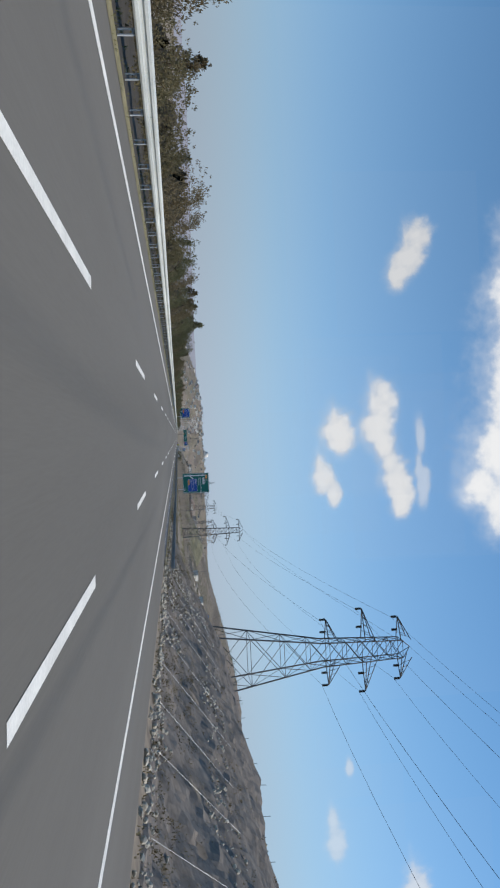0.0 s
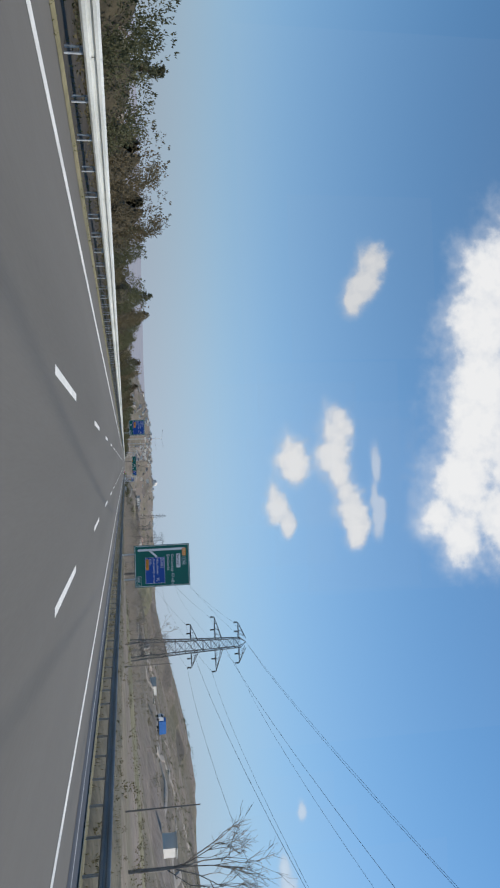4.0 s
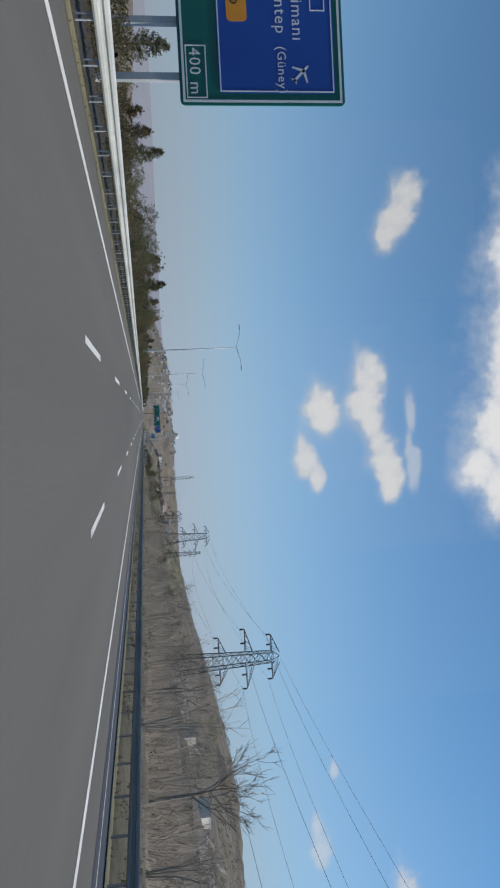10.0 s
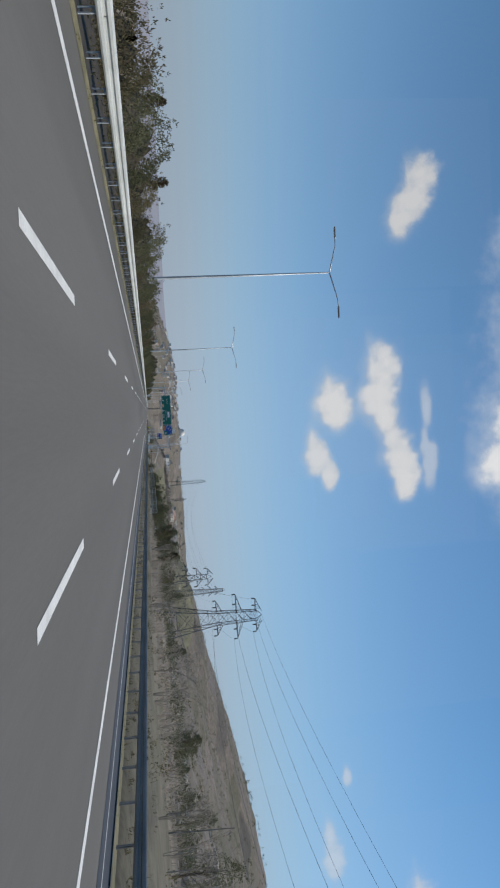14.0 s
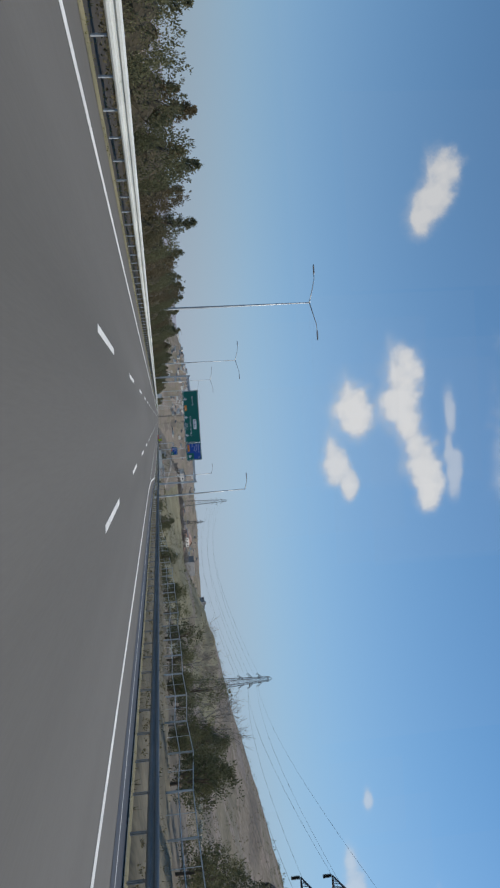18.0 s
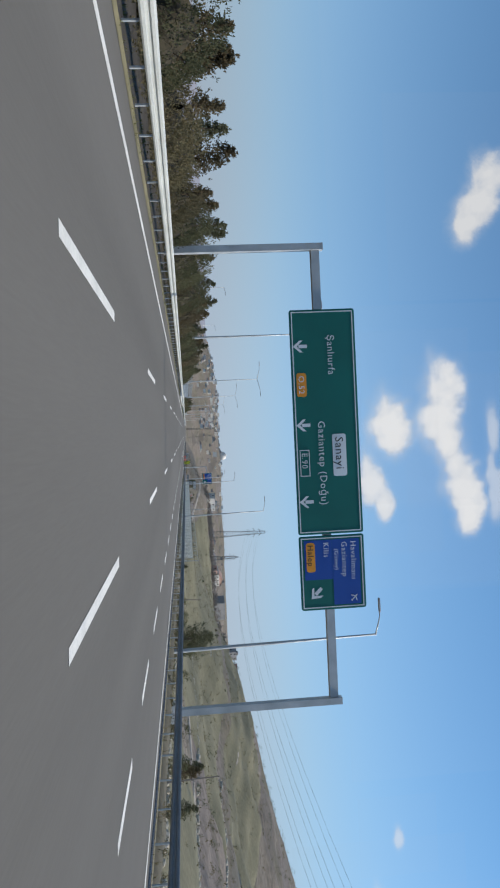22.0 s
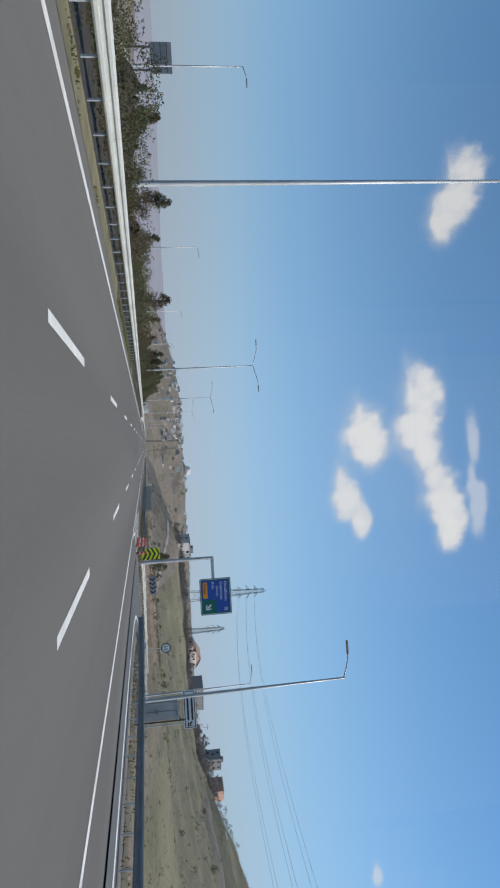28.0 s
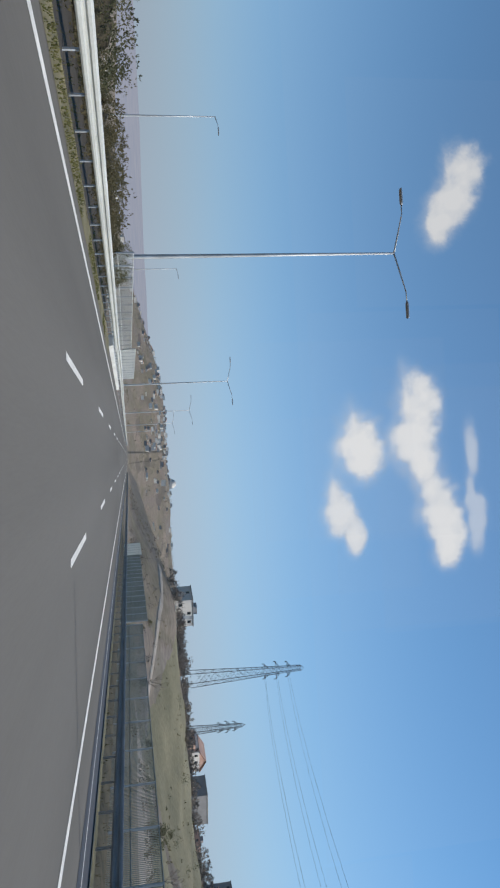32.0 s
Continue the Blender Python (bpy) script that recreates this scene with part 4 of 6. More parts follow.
def sapling_meshes(seed, height):
    """A slender leafless young tree of several stems."""
    rng = random.Random(seed)
    stems, twigs = Shape(), Shape()
    for k in range(4):
        a = k * 1.57 + rng.uniform(-.5, .5)
        out = Vector((math.cos(a), math.sin(a), 0)) * height * rng.uniform(0.08, 0.24)
        top = out + Vector((0, 0, height * rng.uniform(0.75, 1.05)))
        mid = out * 0.35 + Vector((0, 0, height * 0.45))
        stems.tube([(0.04 * math.cos(a), 0.04 * math.sin(a), -0.3), mid, top], [0.035, 0.024, 0.008], 4, False)
        for _ in range(9):
            f = rng.uniform(0.15, 0.95)
            p = mid.lerp(top, f)
            d = Vector((rng.gauss(0, .55), rng.gauss(0, .55), rng.uniform(0.5, 1.1))).normalized() * height * rng.uniform(0.14, 0.3) * (1.1 - 0.5 * f)
            q = p + d
            twigs.tube([p, p + d * 0.5 + Vector((rng.gauss(0, .04), rng.gauss(0, .04), 0)), q], [0.013, 0.009, 0.004], 3, False)
            for _ in range(2):
                b = p.lerp(q, rng.uniform(0.3, 0.9))
                twigs.tube([b, b + Vector((rng.gauss(0, .5), rng.gauss(0, .5), rng.uniform(0.3, 0.9))).normalized() * height * 0.09], [0.007, 0.003], 3, False)
    return stems.mesh("trunk", TWIG), twigs.mesh("twig", TWIG)


rng = random.Random(11)
SHRUBS = [shrub_meshes(20 + i, h, w, l) for i, (h, w, l) in enumerate(((1.5, 2.4, 5.2), (1.75, 2.6, 5.5), (1.35, 2.3, 5.0), (1.9, 2.5, 5.2), (1.6, 2.7, 5.7)))]
CONIFERS = [conifer_meshes(40 + i, h, w) for i, (h, w) in enumerate(((2.7, 1.9), (3.2, 2.3), (2.3, 1.6), (3.0, 1.7), (2.9, 2.3)))]
BARE = [bare_tree_meshes(60 + i, h) for i, h in enumerate((5.5, 6.5, 4.6))]
SAPLINGS = [sapling_meshes(80 + i, h) for i, h in enumerate((3.6, 4.4, 3.0, 5.0))]
ROUND = [round_tree_meshes(90 + i, h, w, m) for i, (h, w, m) in enumerate(((3.4, 3.8, OLIVE), (2.2, 3.0, OLIVE), (5.4, 3.6, LEAF)))]
ROUND.insert(0, round_tree_meshes(97, 4.6, 4.6, LEAF, 560, 0.125))


def plant(kind, meshes, x, y, z, scale, turn, label, category, group, names):
    ob = thing(kind, pose(x, y, z, 0, 0, turn) @ Matrix.Diagonal((scale[0], scale[0], scale[1], 1)), label, category, group)
    for me, nm in zip(meshes, names):
        put(nm, me, ob)
    return ob


def open_median(y):
    """No plants where the carriageway crosses a bridge."""
    return 836 < y < 899 or y > 1061


y = -2.0
while y < 1061:
    if not open_median(y):
        low = 0.75 if 300 < y < 358 or 402 < y < 425 or 900 < y < 985 else (0.8 if y > 1034 else 1.05)
        grown = max(smooth01((y - 560) / 60) * smooth01((850 - y) / 30), smooth01((y - 50) / 14) * smooth01((98 - y) / 14), 0.4 * smooth01((y - 8) / 6) * smooth01((36 - y) / 8), 0.45 * smooth01((y - 362) / 8) * smooth01((406 - y) / 8), 1.7 * smooth01((y - 985) / 12) * smooth01((1036 - y) / 14))          # the planting is taller there
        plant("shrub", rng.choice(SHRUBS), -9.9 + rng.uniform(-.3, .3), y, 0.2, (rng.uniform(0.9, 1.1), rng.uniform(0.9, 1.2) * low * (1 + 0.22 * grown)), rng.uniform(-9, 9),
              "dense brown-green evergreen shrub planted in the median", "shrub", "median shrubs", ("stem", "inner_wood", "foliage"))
        tall = 0.85 if low < 0.8 and grown < 0.5 else 1.0 + 0.3 * grown
        for _ in range(0 if y > 1037 or rng.random() < 0.3 * (2 - low) * (1 - min(1.0, grown)) else (2 if grown > 0.5 else 1)):
            k = rng.uniform(0.6, 1.02) * tall
            plant("conifer", rng.choice(CONIFERS), -11.3 + rng.uniform(-.9, .9), y + rng.uniform(-2, 2), 0.15, (k, k), rng.uniform(0, 360),
                  "grey-green or brownish young conifer rising above the median shrubs", "tree", "median conifers", ("trunk", "crown"))
    y += 4.5
back = Shape()
for _ in range(7500):
    y = rng.uniform(-3, 1061)
    if not open_median(y):
        h = (1.2 + 0.6 * noise.noise(Vector((0, y * 0.35, 5)))) * (0.7 if 300 < y < 358 or 900 < y < 985 else 1)
        leaf_tuft(back, (-12.6 + rng.uniform(-1.0, 1.0), y, 0.25 + rng.random() * h), 0.28, 12, rng, 0.4, 0.11)
for _ in range(5200):
    y = rng.uniform(-3, 1061)
    if not open_median(y):
        leaf_tuft(back, (-8.3 + rng.uniform(-0.9, 0.8), y, 0.33 + 0.12 * rng.random()), 0.16, 9, rng, 0.4, 0.075)
for y, k in ((948, 1.15), (957, 0.95), (968, 0.85), (925, 0.9), (1000, 1.2)):
    plant("conifer", CONIFERS[4], -11.0, y, 0.15, (k, k), rng.uniform(0, 360), "pointed brownish young conifer standing above the low median shrubs", "tree", "median conifers", ("trunk", "crown"))
tagged(back.add("hedge", SHRUB), "dense brown-green planting at the back of the median", "hedge", kind="stuff")

# ---- clouds, far off ----
def cloud_material(seed, puffs, thin, ragged, tall, bright):
    """Puffs (x, z, half length, half height, tilt) melt into one bank with ragged edges."""
    m = bpy.data.materials.new("cloud")
    m.use_nodes = True
    n, l = m.node_tree.nodes, m.node_tree.links
    n.remove(n["Principled BSDF"])

    def math_node(op, a, b, c=None):
        k = n.new("ShaderNodeMath")
        k.operation = op
        for i, v in enumerate((a, b, c)):
            if v is None:
                continue
            if isinstance(v, (int, float)):
                k.inputs[i].default_value = v
            else:
                l.new(v, k.inputs[i])
        return k.outputs[0]

    tc = n.new("ShaderNodeTexCoord")
    bulk = None
    for x, z, rx, rz, tilt in puffs:
        mp = n.new("ShaderNodeMapping")
        mp.vector_type = "TEXTURE"
        mp.inputs["Location"].default_value, mp.inputs["Rotation"].default_value, mp.inputs["Scale"].default_value = (x, 0, z), (0, radians(tilt), 0), (rx, 1, rz)
        l.new(tc.outputs["Object"], mp.inputs["Vector"])
        dist = n.new("ShaderNodeVectorMath")
        dist.operation = "LENGTH"
        l.new(mp.outputs[0], dist.inputs[0])
        near = math_node("SUBTRACT", 1.0, dist.outputs["Value"])
        bulk = near if bulk is None else math_node("SMOOTH_MAX", bulk, near, 0.4)
    nz, fine = n.new("ShaderNodeTexNoise"), n.new("ShaderNodeTexNoise")
    for k, size in ((nz, 0.0062), (fine, 0.022)):
        k.noise_dimensions = "4D"
        k.inputs["W"].default_value = seed
        k.inputs["Scale"].default_value, k.inputs["Detail"].default_value, k.inputs["Roughness"].default_value = size, 5, 0.52
        l.new(tc.outputs["Object"], k.inputs["Vector"])
    rough = math_node("MULTIPLY_ADD", math_node("SUBTRACT", fine.outputs["Fac"], 0.5), 0.5, math_node("MULTIPLY", math_node("SUBTRACT", nz.outputs["Fac"], 0.5), ragged))
    value = math_node("ADD", bulk, rough)

    def soft(v, low, high, top):
        r = n.new("ShaderNodeMapRange")
        r.interpolation_type = "SMOOTHSTEP"
        r.inputs["From Min"].default_value, r.inputs["From Max"].default_value, r.inputs["To Max"].default_value = low, high, top
        l.new(v, r.inputs["Value"])
        return r.outputs[0]

    axis = n.new("ShaderNodeSeparateXYZ")
    l.new(tc.outputs["Object"], axis.inputs[0])
    heart = soft(math_node("MULTIPLY_ADD", axis.outputs["Z"], 0.22 / tall, value), -0.06, 0.5, thin)
    veil = soft(math_node("MULTIPLY_ADD", axis.outputs["Z"], -0.16 / tall, value), -0.36, 0.6, thin * 0.5)
    cover = math_node("SMOOTH_MAX", heart, veil, 0.15)
    lit = math_node("MULTIPLY_ADD", value, 0.7, math_node("MULTIPLY_ADD", fine.outputs["Fac"], 0.55, 0.2))
    # the flat card glows; sunlit and shaded tones are mixed into its colour
    e = n.new("ShaderNodeEmission")
    shade = n.new("ShaderNodeMix")
    shade.data_type = "RGBA"
    shade.inputs["A"].default_value, shade.inputs["B"].default_value = (0.55, 0.62, 0.73, 1), (0.93, 0.93, 0.93, 1)
    l.new(lit, shade.inputs["Factor"])
    l.new(shade.outputs["Result"], e.inputs[0])
    e.inputs[1].default_value = bright
    t = n.new("ShaderNodeBsdfTransparent")
    mix = n.new("ShaderNodeMixShader")
    l.new(cover, mix.inputs[0])
    l.new(t.outputs[0], mix.inputs[1])
    l.new(e.outputs[0], mix.inputs[2])
    l.new(mix.outputs[0], n["Material Output"].inputs[0])
    return m


def cloud(y, seed, puffs, label, thin=0.96, ragged=1.5, bright=0.74):
    xs = [p[0] + q * p[2] * 2.7 for p in puffs for q in (-1, 1)]
    zs = [p[1] + q * max(p[2], p[3]) * 2.7 for p in puffs for q in (-1, 1)]
    cx, cz = (min(xs) + max(xs)) / 2, (min(zs) + max(zs)) / 2
    w, h = (max(xs) - min(xs)) / 2, (max(zs) - min(zs)) / 2
    s = Shape()
    s.face((-w, 0, -h), (w, 0, -h), (w, 0, h), (-w, 0, h))
    ob = s.add("cloud", cloud_material(seed, [(x - cx, z - cz, rx, rz, t) for x, z, rx, rz, t in puffs], thin, ragged, h, bright), m=pose(cx, y, cz))
    ob.visible_shadow = False
    return tagged(ob, label, "cloud", "clouds", "structure")


cloud(3200, 1.3, [(-835, 1072, 105, 78, 22), (-755, 1035, 120, 76, 22), (-670, 990, 95, 58, 22)], "small oblong white fair-weather cloud in a blue sky", 0.94, 1.5, 0.66)
cloud(3215, 2.3, [(-20, 690, 110, 78, 5), (40, 705, 85, 68, 0)], "rounded white fair-weather cloud in a blue sky")
cloud(3225, 3.3, [(170, 618, 95, 50, 0), (215, 632, 70, 45, 20), (285, 672, 62, 36, 0)], "small ragged white cloud low in a blue sky", 0.9)
cloud(3235, 4.3, [(-150, 915, 95, 62, -25), (-95, 890, 110, 85, 0), (-10, 872, 115, 78, 5), (70, 905, 70, 55, 0)], "long white fair-weather cloud in a blue sky")
cloud(3245, 5.3, [(165, 940, 120, 78, -10), (250, 968, 100, 66, -10), (330, 982, 90, 58, 10)], "long white fair-weather cloud in a blue sky")
cloud(3260, 6.3, [(60, 1085, 110, 30, 0), (170, 1070, 90, 28, 0), (270, 1085, 120, 34, 5)], "thin torn veil of cloud in a blue sky", 0.5, 1.7)
cloud(2950, 7.3, [(-708, 1490, 210, 170, 0), (-500, 1450, 230, 200, 0), (-290, 1450, 240, 215, 0), (-80, 1400, 230, 200, 0), (120, 1320, 200, 180, 0), (250, 1225, 125, 105, 20), (345, 1318, 150, 120, 0),
                  (-560, 1640, 420, 260, 0), (-60, 1620, 430, 280, 0), (260, 1560, 260, 230, 0)], "large heaped white cloud high in a blue sky", 0.97, 1.0, 0.84)
cloud(3600, 9.3, [(2010, 690, 130, 60, 0), (1925, 681, 90, 40, 0)], "faint torn scrap of cloud in a blue sky", 0.5, 1.0)
cloud(3620, 10.3, [(2280, 1090, 150, 80, 0)], "small white cloud in a blue sky", 0.7)
cloud(3640, 11.3, [(1670, 780, 60, 26, 0)], "tiny faint scrap of cloud in a blue sky", 0.5, 1.0)

# ---- far hills on the horizon, haze painted as a bluish glow ----
HAZE = bpy.data.materials.new("haze_glow_hills")
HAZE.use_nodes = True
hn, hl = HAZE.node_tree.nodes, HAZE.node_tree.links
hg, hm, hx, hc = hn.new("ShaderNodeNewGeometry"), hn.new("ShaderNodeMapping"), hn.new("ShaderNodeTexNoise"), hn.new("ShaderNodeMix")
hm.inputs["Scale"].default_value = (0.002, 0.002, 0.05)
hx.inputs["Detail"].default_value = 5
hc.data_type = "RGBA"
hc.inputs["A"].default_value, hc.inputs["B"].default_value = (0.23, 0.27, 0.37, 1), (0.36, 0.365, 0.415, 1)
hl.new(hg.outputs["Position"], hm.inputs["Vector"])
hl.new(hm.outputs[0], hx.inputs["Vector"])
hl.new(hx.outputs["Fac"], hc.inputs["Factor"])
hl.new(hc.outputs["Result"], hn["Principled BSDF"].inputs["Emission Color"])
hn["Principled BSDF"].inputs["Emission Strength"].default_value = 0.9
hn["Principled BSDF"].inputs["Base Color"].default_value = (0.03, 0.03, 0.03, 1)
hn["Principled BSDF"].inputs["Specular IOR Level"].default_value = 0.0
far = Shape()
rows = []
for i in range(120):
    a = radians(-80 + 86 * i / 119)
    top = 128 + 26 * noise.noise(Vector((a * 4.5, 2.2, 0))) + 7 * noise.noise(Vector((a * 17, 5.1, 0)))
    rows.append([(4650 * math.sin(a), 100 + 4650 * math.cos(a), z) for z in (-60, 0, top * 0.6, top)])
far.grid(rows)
tagged(far.add("backdrop", HAZE), "low bluish-mauve backdrop hills, haze painted in as a glow", "hills", kind="structure")


# ---- the gore ----
gore = thing("lane_marking", pose(0, 0, 0), "white painted gore lines where the slip road leaves", "road marking", kind="structure")
for pts in (([(6.2, 943), (6.35, 947), (7.1, 951.5), (8.6, 955), (10.2, 958.5), (14.1, 967.4), (18.6, 976), (22.3, 983), (32.6, 996)]), ([(10.5, 893), (10.5, 915), (10.8, 932), (11.9, 945), (15.0, 956), (17.8, 963.5), (29.2, 985)])):
    s = Shape()
    pts = rounded(pts)
    s.grid([[(x - 0.13, y, ramp_level(x, y) + 0.012), (x + 0.13, y, ramp_level(x, y) + 0.012)] for x, y in pts])
    s.add("gore_line", PAINT, gore)
for k in range(5):
    s = Shape()
    xa, ya = 6.75 + 0.62 * k, 948.5 + 2.2 * k
    xb, yb = 6.4 + 0.4 * k, ya + 15 + 2.5 * k
    s.grid([[(xa - 0.07, ya, -FALL * xa + 0.024), (xa + 0.07, ya, -FALL * xa + 0.024)], [(xb - 0.07, yb, -FALL * xb + 0.024), (xb + 0.07, yb, -FALL * xb + 0.024)]])
    s.add("hatching_bar", PAINT, gore)


def delineator(m):
    ob = thing("delineator", m, "red and white striped flexible delineator post on the gore", "delineator", "gore delineators")
    s = Shape()
    s.tube([(0, 0, 0), (0, 0, 0.05)], 0.11, 10)
    s.add("base", BLACK, ob)
    for k in range(5):
        s = Shape()
        z = 0.05 + 0.145 * k + (0.06 if k % 2 else 0)
        s.tube([(0, 0, z), (0, 0, z + (0.085 if k % 2 else 0.205))], 0.045, 8)
        s.add("band", RED if k % 2 == 0 else WHITE, ob)
    return ob


firstd = None
for k in range(6):
    f = k / 5
    for x, y in ((8.3 + 0.5 * f, 954.3 + 9.2 * f), (9.2 + 0.7 * f, 956 + 6 * f)):
        m = pose(x, y, -FALL * x + 0.045)
        firstd = copy_thing(firstd, m) if firstd else delineator(m)

# crash cushion board with yellow and black chevrons
nose = thing("chevron_board", pose(10.95, 967.4, -0.1) @ Matrix.Diagonal((0.95, 1, 0.94, 1)), "yellow-green and black chevron board at the exit nose", "road sign")
b = board("panel", nose, -0.6, 0.1, 0.6, 2.05, YELLOW, 0, 0.05, 0.05)
for k in range(4):
    s = Shape()
    z = 0.12 + 0.47 * k
    for sx in (-1, 1):
        pts = [(0, z + 0.36), (sx * 0.6, z), (sx * 0.6, z + 0.22), (0, z + 0.58)]
        pts = [(x, -0.006, min(zz, 2.04)) for x, zz in pts]
        s.face(*(pts if sx > 0 else pts[::-1]))
    s.add("chevron", BLACK, b)
s = Shape()
s.tube([(-0.35, 0.06, -0.5), (-0.35, 0.06, 0.8)], 0.04, 6)
s.add("post", STEEL, nose)
s = Shape()
s.tube([(0.35, 0.06, -0.5), (0.35, 0.06, 0.8)], 0.04, 6)
s.add("post", STEEL, nose)
small = thing("road_sign", pose(23.6, 977.5, 0.55) @ Matrix.Diagonal((0.62, 0.62, 0.62, 1)), "small red and white marker plate on a thin post", "road sign")
b = board("panel", small, -0.45, 1.6, 0.45, 2.2, WHITE, 0, 0.03, 0.03)
s = Shape()
s.face((-0.42, F, 1.63), (0.1, F, 1.63), (0.4, F, 1.9), (0.1, F, 2.17), (-0.42, F, 2.17), (-0.1, F, 1.9))
s.add("chevron", RED, b)
s = Shape()
s.tube([(0, 0.05, -1.6), (0, 0.05, 1.9)], 0.03, 6)
s.add("post", STEEL, small)

# chevron plate on the bend, speed limit, white direction board
bend = thing("chevron_board", pose(17.4, 985.0, 0), "pale grey and black arrow board on the slip road bend", "road sign")
b = board("panel", bend, -1.15, 0.5, 1.15, 1.3, SIGN_BACK, 0, 0.04, 0.04)
for k in range(4):
    s = Shape()
    x = -0.95 + 0.52 * k
    s.face((x, -0.006, 0.55), (x + 0.2, -0.006, 0.55), (x + 0.45, -0.006, 0.9), (x + 0.25, -0.006, 0.9))
    s.face((x + 0.25, -0.006, 0.9), (x + 0.45, -0.006, 0.9), (x + 0.2, -0.006, 1.25), (x, -0.006, 1.25))
    s.add("chevron", BLACK, b)
for x in (-0.8, 0.8):
    s = Shape()
    s.tube([(x, 0.05, -1.4), (x, 0.05, 0.6)], 0.04, 6)
    s.add("post", STEEL, bend)
limit = thing("speed_limit_sign", pose(17.5, 956.0, 0.12), "round white speed limit sign with a dark ring on a post", "road sign")
s = Shape()
s.tube([(0, 0.03, 1.67), (0, 0, 1.67)], 0.42, 24)
disc = s.add("disc", BLACK, limit)
s = Shape()
s.tube([(0, 0.02, 1.67), (0, -0.008, 1.67)], 0.33, 24)
face = s.add("face", WHITE, disc)
words("50", disc, 0, 1.52, 0.42, BLACK, -0.014, "CENTER")
s = Shape()
s.tube([(0, 0.06, -1.2), (0, 0.06, 1.9)], 0.04, 8)
s.add("post", STEEL, limit)
white_board = thing("road_sign", pose(17.3, 940.0, -0.22), "white direction board with a dark border on two posts", "road sign")
b = board("panel", white_board, -1.25, 2.75, 1.25, 3.55, WHITE, 0, 0.04, 0.06)
border(b, -1.2, 2.8, 1.2, 3.5, 0.05, BLACK, F)
for k in range(2):
    s = Shape()
    s.box((-0.15, F, 3.3 - 0.27 * k), (1.7, 0.006, 0.12))
    s.add("text_bar", BLACK, b)
arrow(b, 0.95, 3.12, 0.42, -135, BLACK, F)
for x in (-0.9, 0.9):
    s = Shape()
    s.tube([(x, 0.06, -2.5), (x, 0.06, 3.4)], 0.045, 8)
    s.add("post", STEEL, white_board)
guard_rail("galvanised guard rail round the outside of the slip road", lambda y: along(RAMP_L, y) - 0.9, 1, 964, 995, 1.0, 300, ZINC, 0.5)
guard_rail("galvanised guard rail along the inside of the slip road", lambda y: along(RAMP_R, y) + 0.9, -1, 931, 984, 1.0, 300, ZINC, 0.5)

# ---- bridges: kerbs and fences ----
for y0, y1 in ((838, 896), (1067, 1098)):
    kerb = thing("bridge_kerb", pose(0, 0, 0), "cream concrete kerb along the bridge edge under the guard rail", "kerb")
    y = y0
    while y < y1 - 1:
        s = Shape()
        s.grid([[(-6.62, yy, 0.14), (-6.66, yy, 0.47), (-6.7, yy, 0.5), (-7.35, yy, 0.5), (-7.35, yy, 0.1)] for yy in (y + 0.01, y + 3.85)])
        for yy, order in ((y + 0.01, 1), (y + 3.85, -1)):
            pts = [(-6.62, yy, 0.14), (-6.66, yy, 0.47), (-6.7, yy, 0.5), (-7.35, yy, 0.5), (-7.35, yy, 0.1)]
            s.face(*(pts[::order]))
        s.add("kerb_stone", CONCRETE, kerb)
        y += 3.86

MESH = bpy.data.materials.new("fence_wire")
MESH.use_nodes = True
MESH.node_tree.nodes["Principled BSDF"].inputs["Base Color"].default_value = (0.55, 0.57, 0.57, 1)
MESH.node_tree.nodes["Principled BSDF"].inputs["Roughness"].default_value = 0.6

FENCE_WIRE = material("weathered_green_wire", (0.17, 0.185, 0.16), (0.27, 0.285, 0.255), 2.0, 0.6, fine=6, bump=0.0)

PALE.use_nodes = True
pn, pl = PALE.node_tree.nodes, PALE.node_tree.links
glow, face_mix = pn.new("ShaderNodeBsdfTranslucent"), pn.new("ShaderNodeMixShader")
pn["Principled BSDF"].inputs["Base Color"].default_value = (0.72, 0.73, 0.7, 1)
pn["Principled BSDF"].inputs["Roughness"].default_value = 0.7
glow.inputs["Color"].default_value = (0.72, 0.73, 0.7, 1)
face_mix.inputs[0].default_value = 0.45
pl.new(pn["Principled BSDF"].outputs[0], face_mix.inputs[1])
pl.new(glow.outputs[0], face_mix.inputs[2])
pl.new(face_mix.outputs[0], pn["Material Output"].inputs[0])


def mesh_fence(label, path, z0, height, post_step, wire_step, lean=0.0, posts_up=0.0, tone=None):
    """Posts with vertical bars and cross wires between them; path gives x for y."""
    y0, y1, fx = path
    ob = thing("fence", pose(0, 0, 0), label, "fence")
    n = max(1, round((y1 - y0) / post_step))
    for k in range(n + 1):
        y = y0 + (y1 - y0) * k / n
        x = fx(y)
        z = z0(x, y)
        s = Shape()
        s.box((x, y, z + height / 2 - 0.3), (0.07, 0.07, height + 0.6))
        if posts_up:
            s.tube([(x, y, z + height), (x + lean, y, z + height + posts_up)], 0.035, 5)
        s.add("post", STEEL, ob)
        if k < n:
            s = Shape()
            ya = y + (y1 - y0) / n
            m = int((ya - y) / wire_step)
            for i in range(1, m):
                yy = y + (ya - y) * i / m
                xx = fx(yy)
                zz = z0(x, y) + (z0(fx(ya), ya) - z0(x, y)) * i / m
                s.box((xx, yy, zz + height / 2), (0.012, 0.028, height))
            for zz in (0.05, height * 0.5, height - 0.03):
                s.tube([(x, y, z + zz), (fx(ya), ya, z0(fx(ya), ya) + zz)], 0.02, 4, False)
            tagged(s.add("fence_panel", tone or MESH, ob), kind="stuff")
    return ob


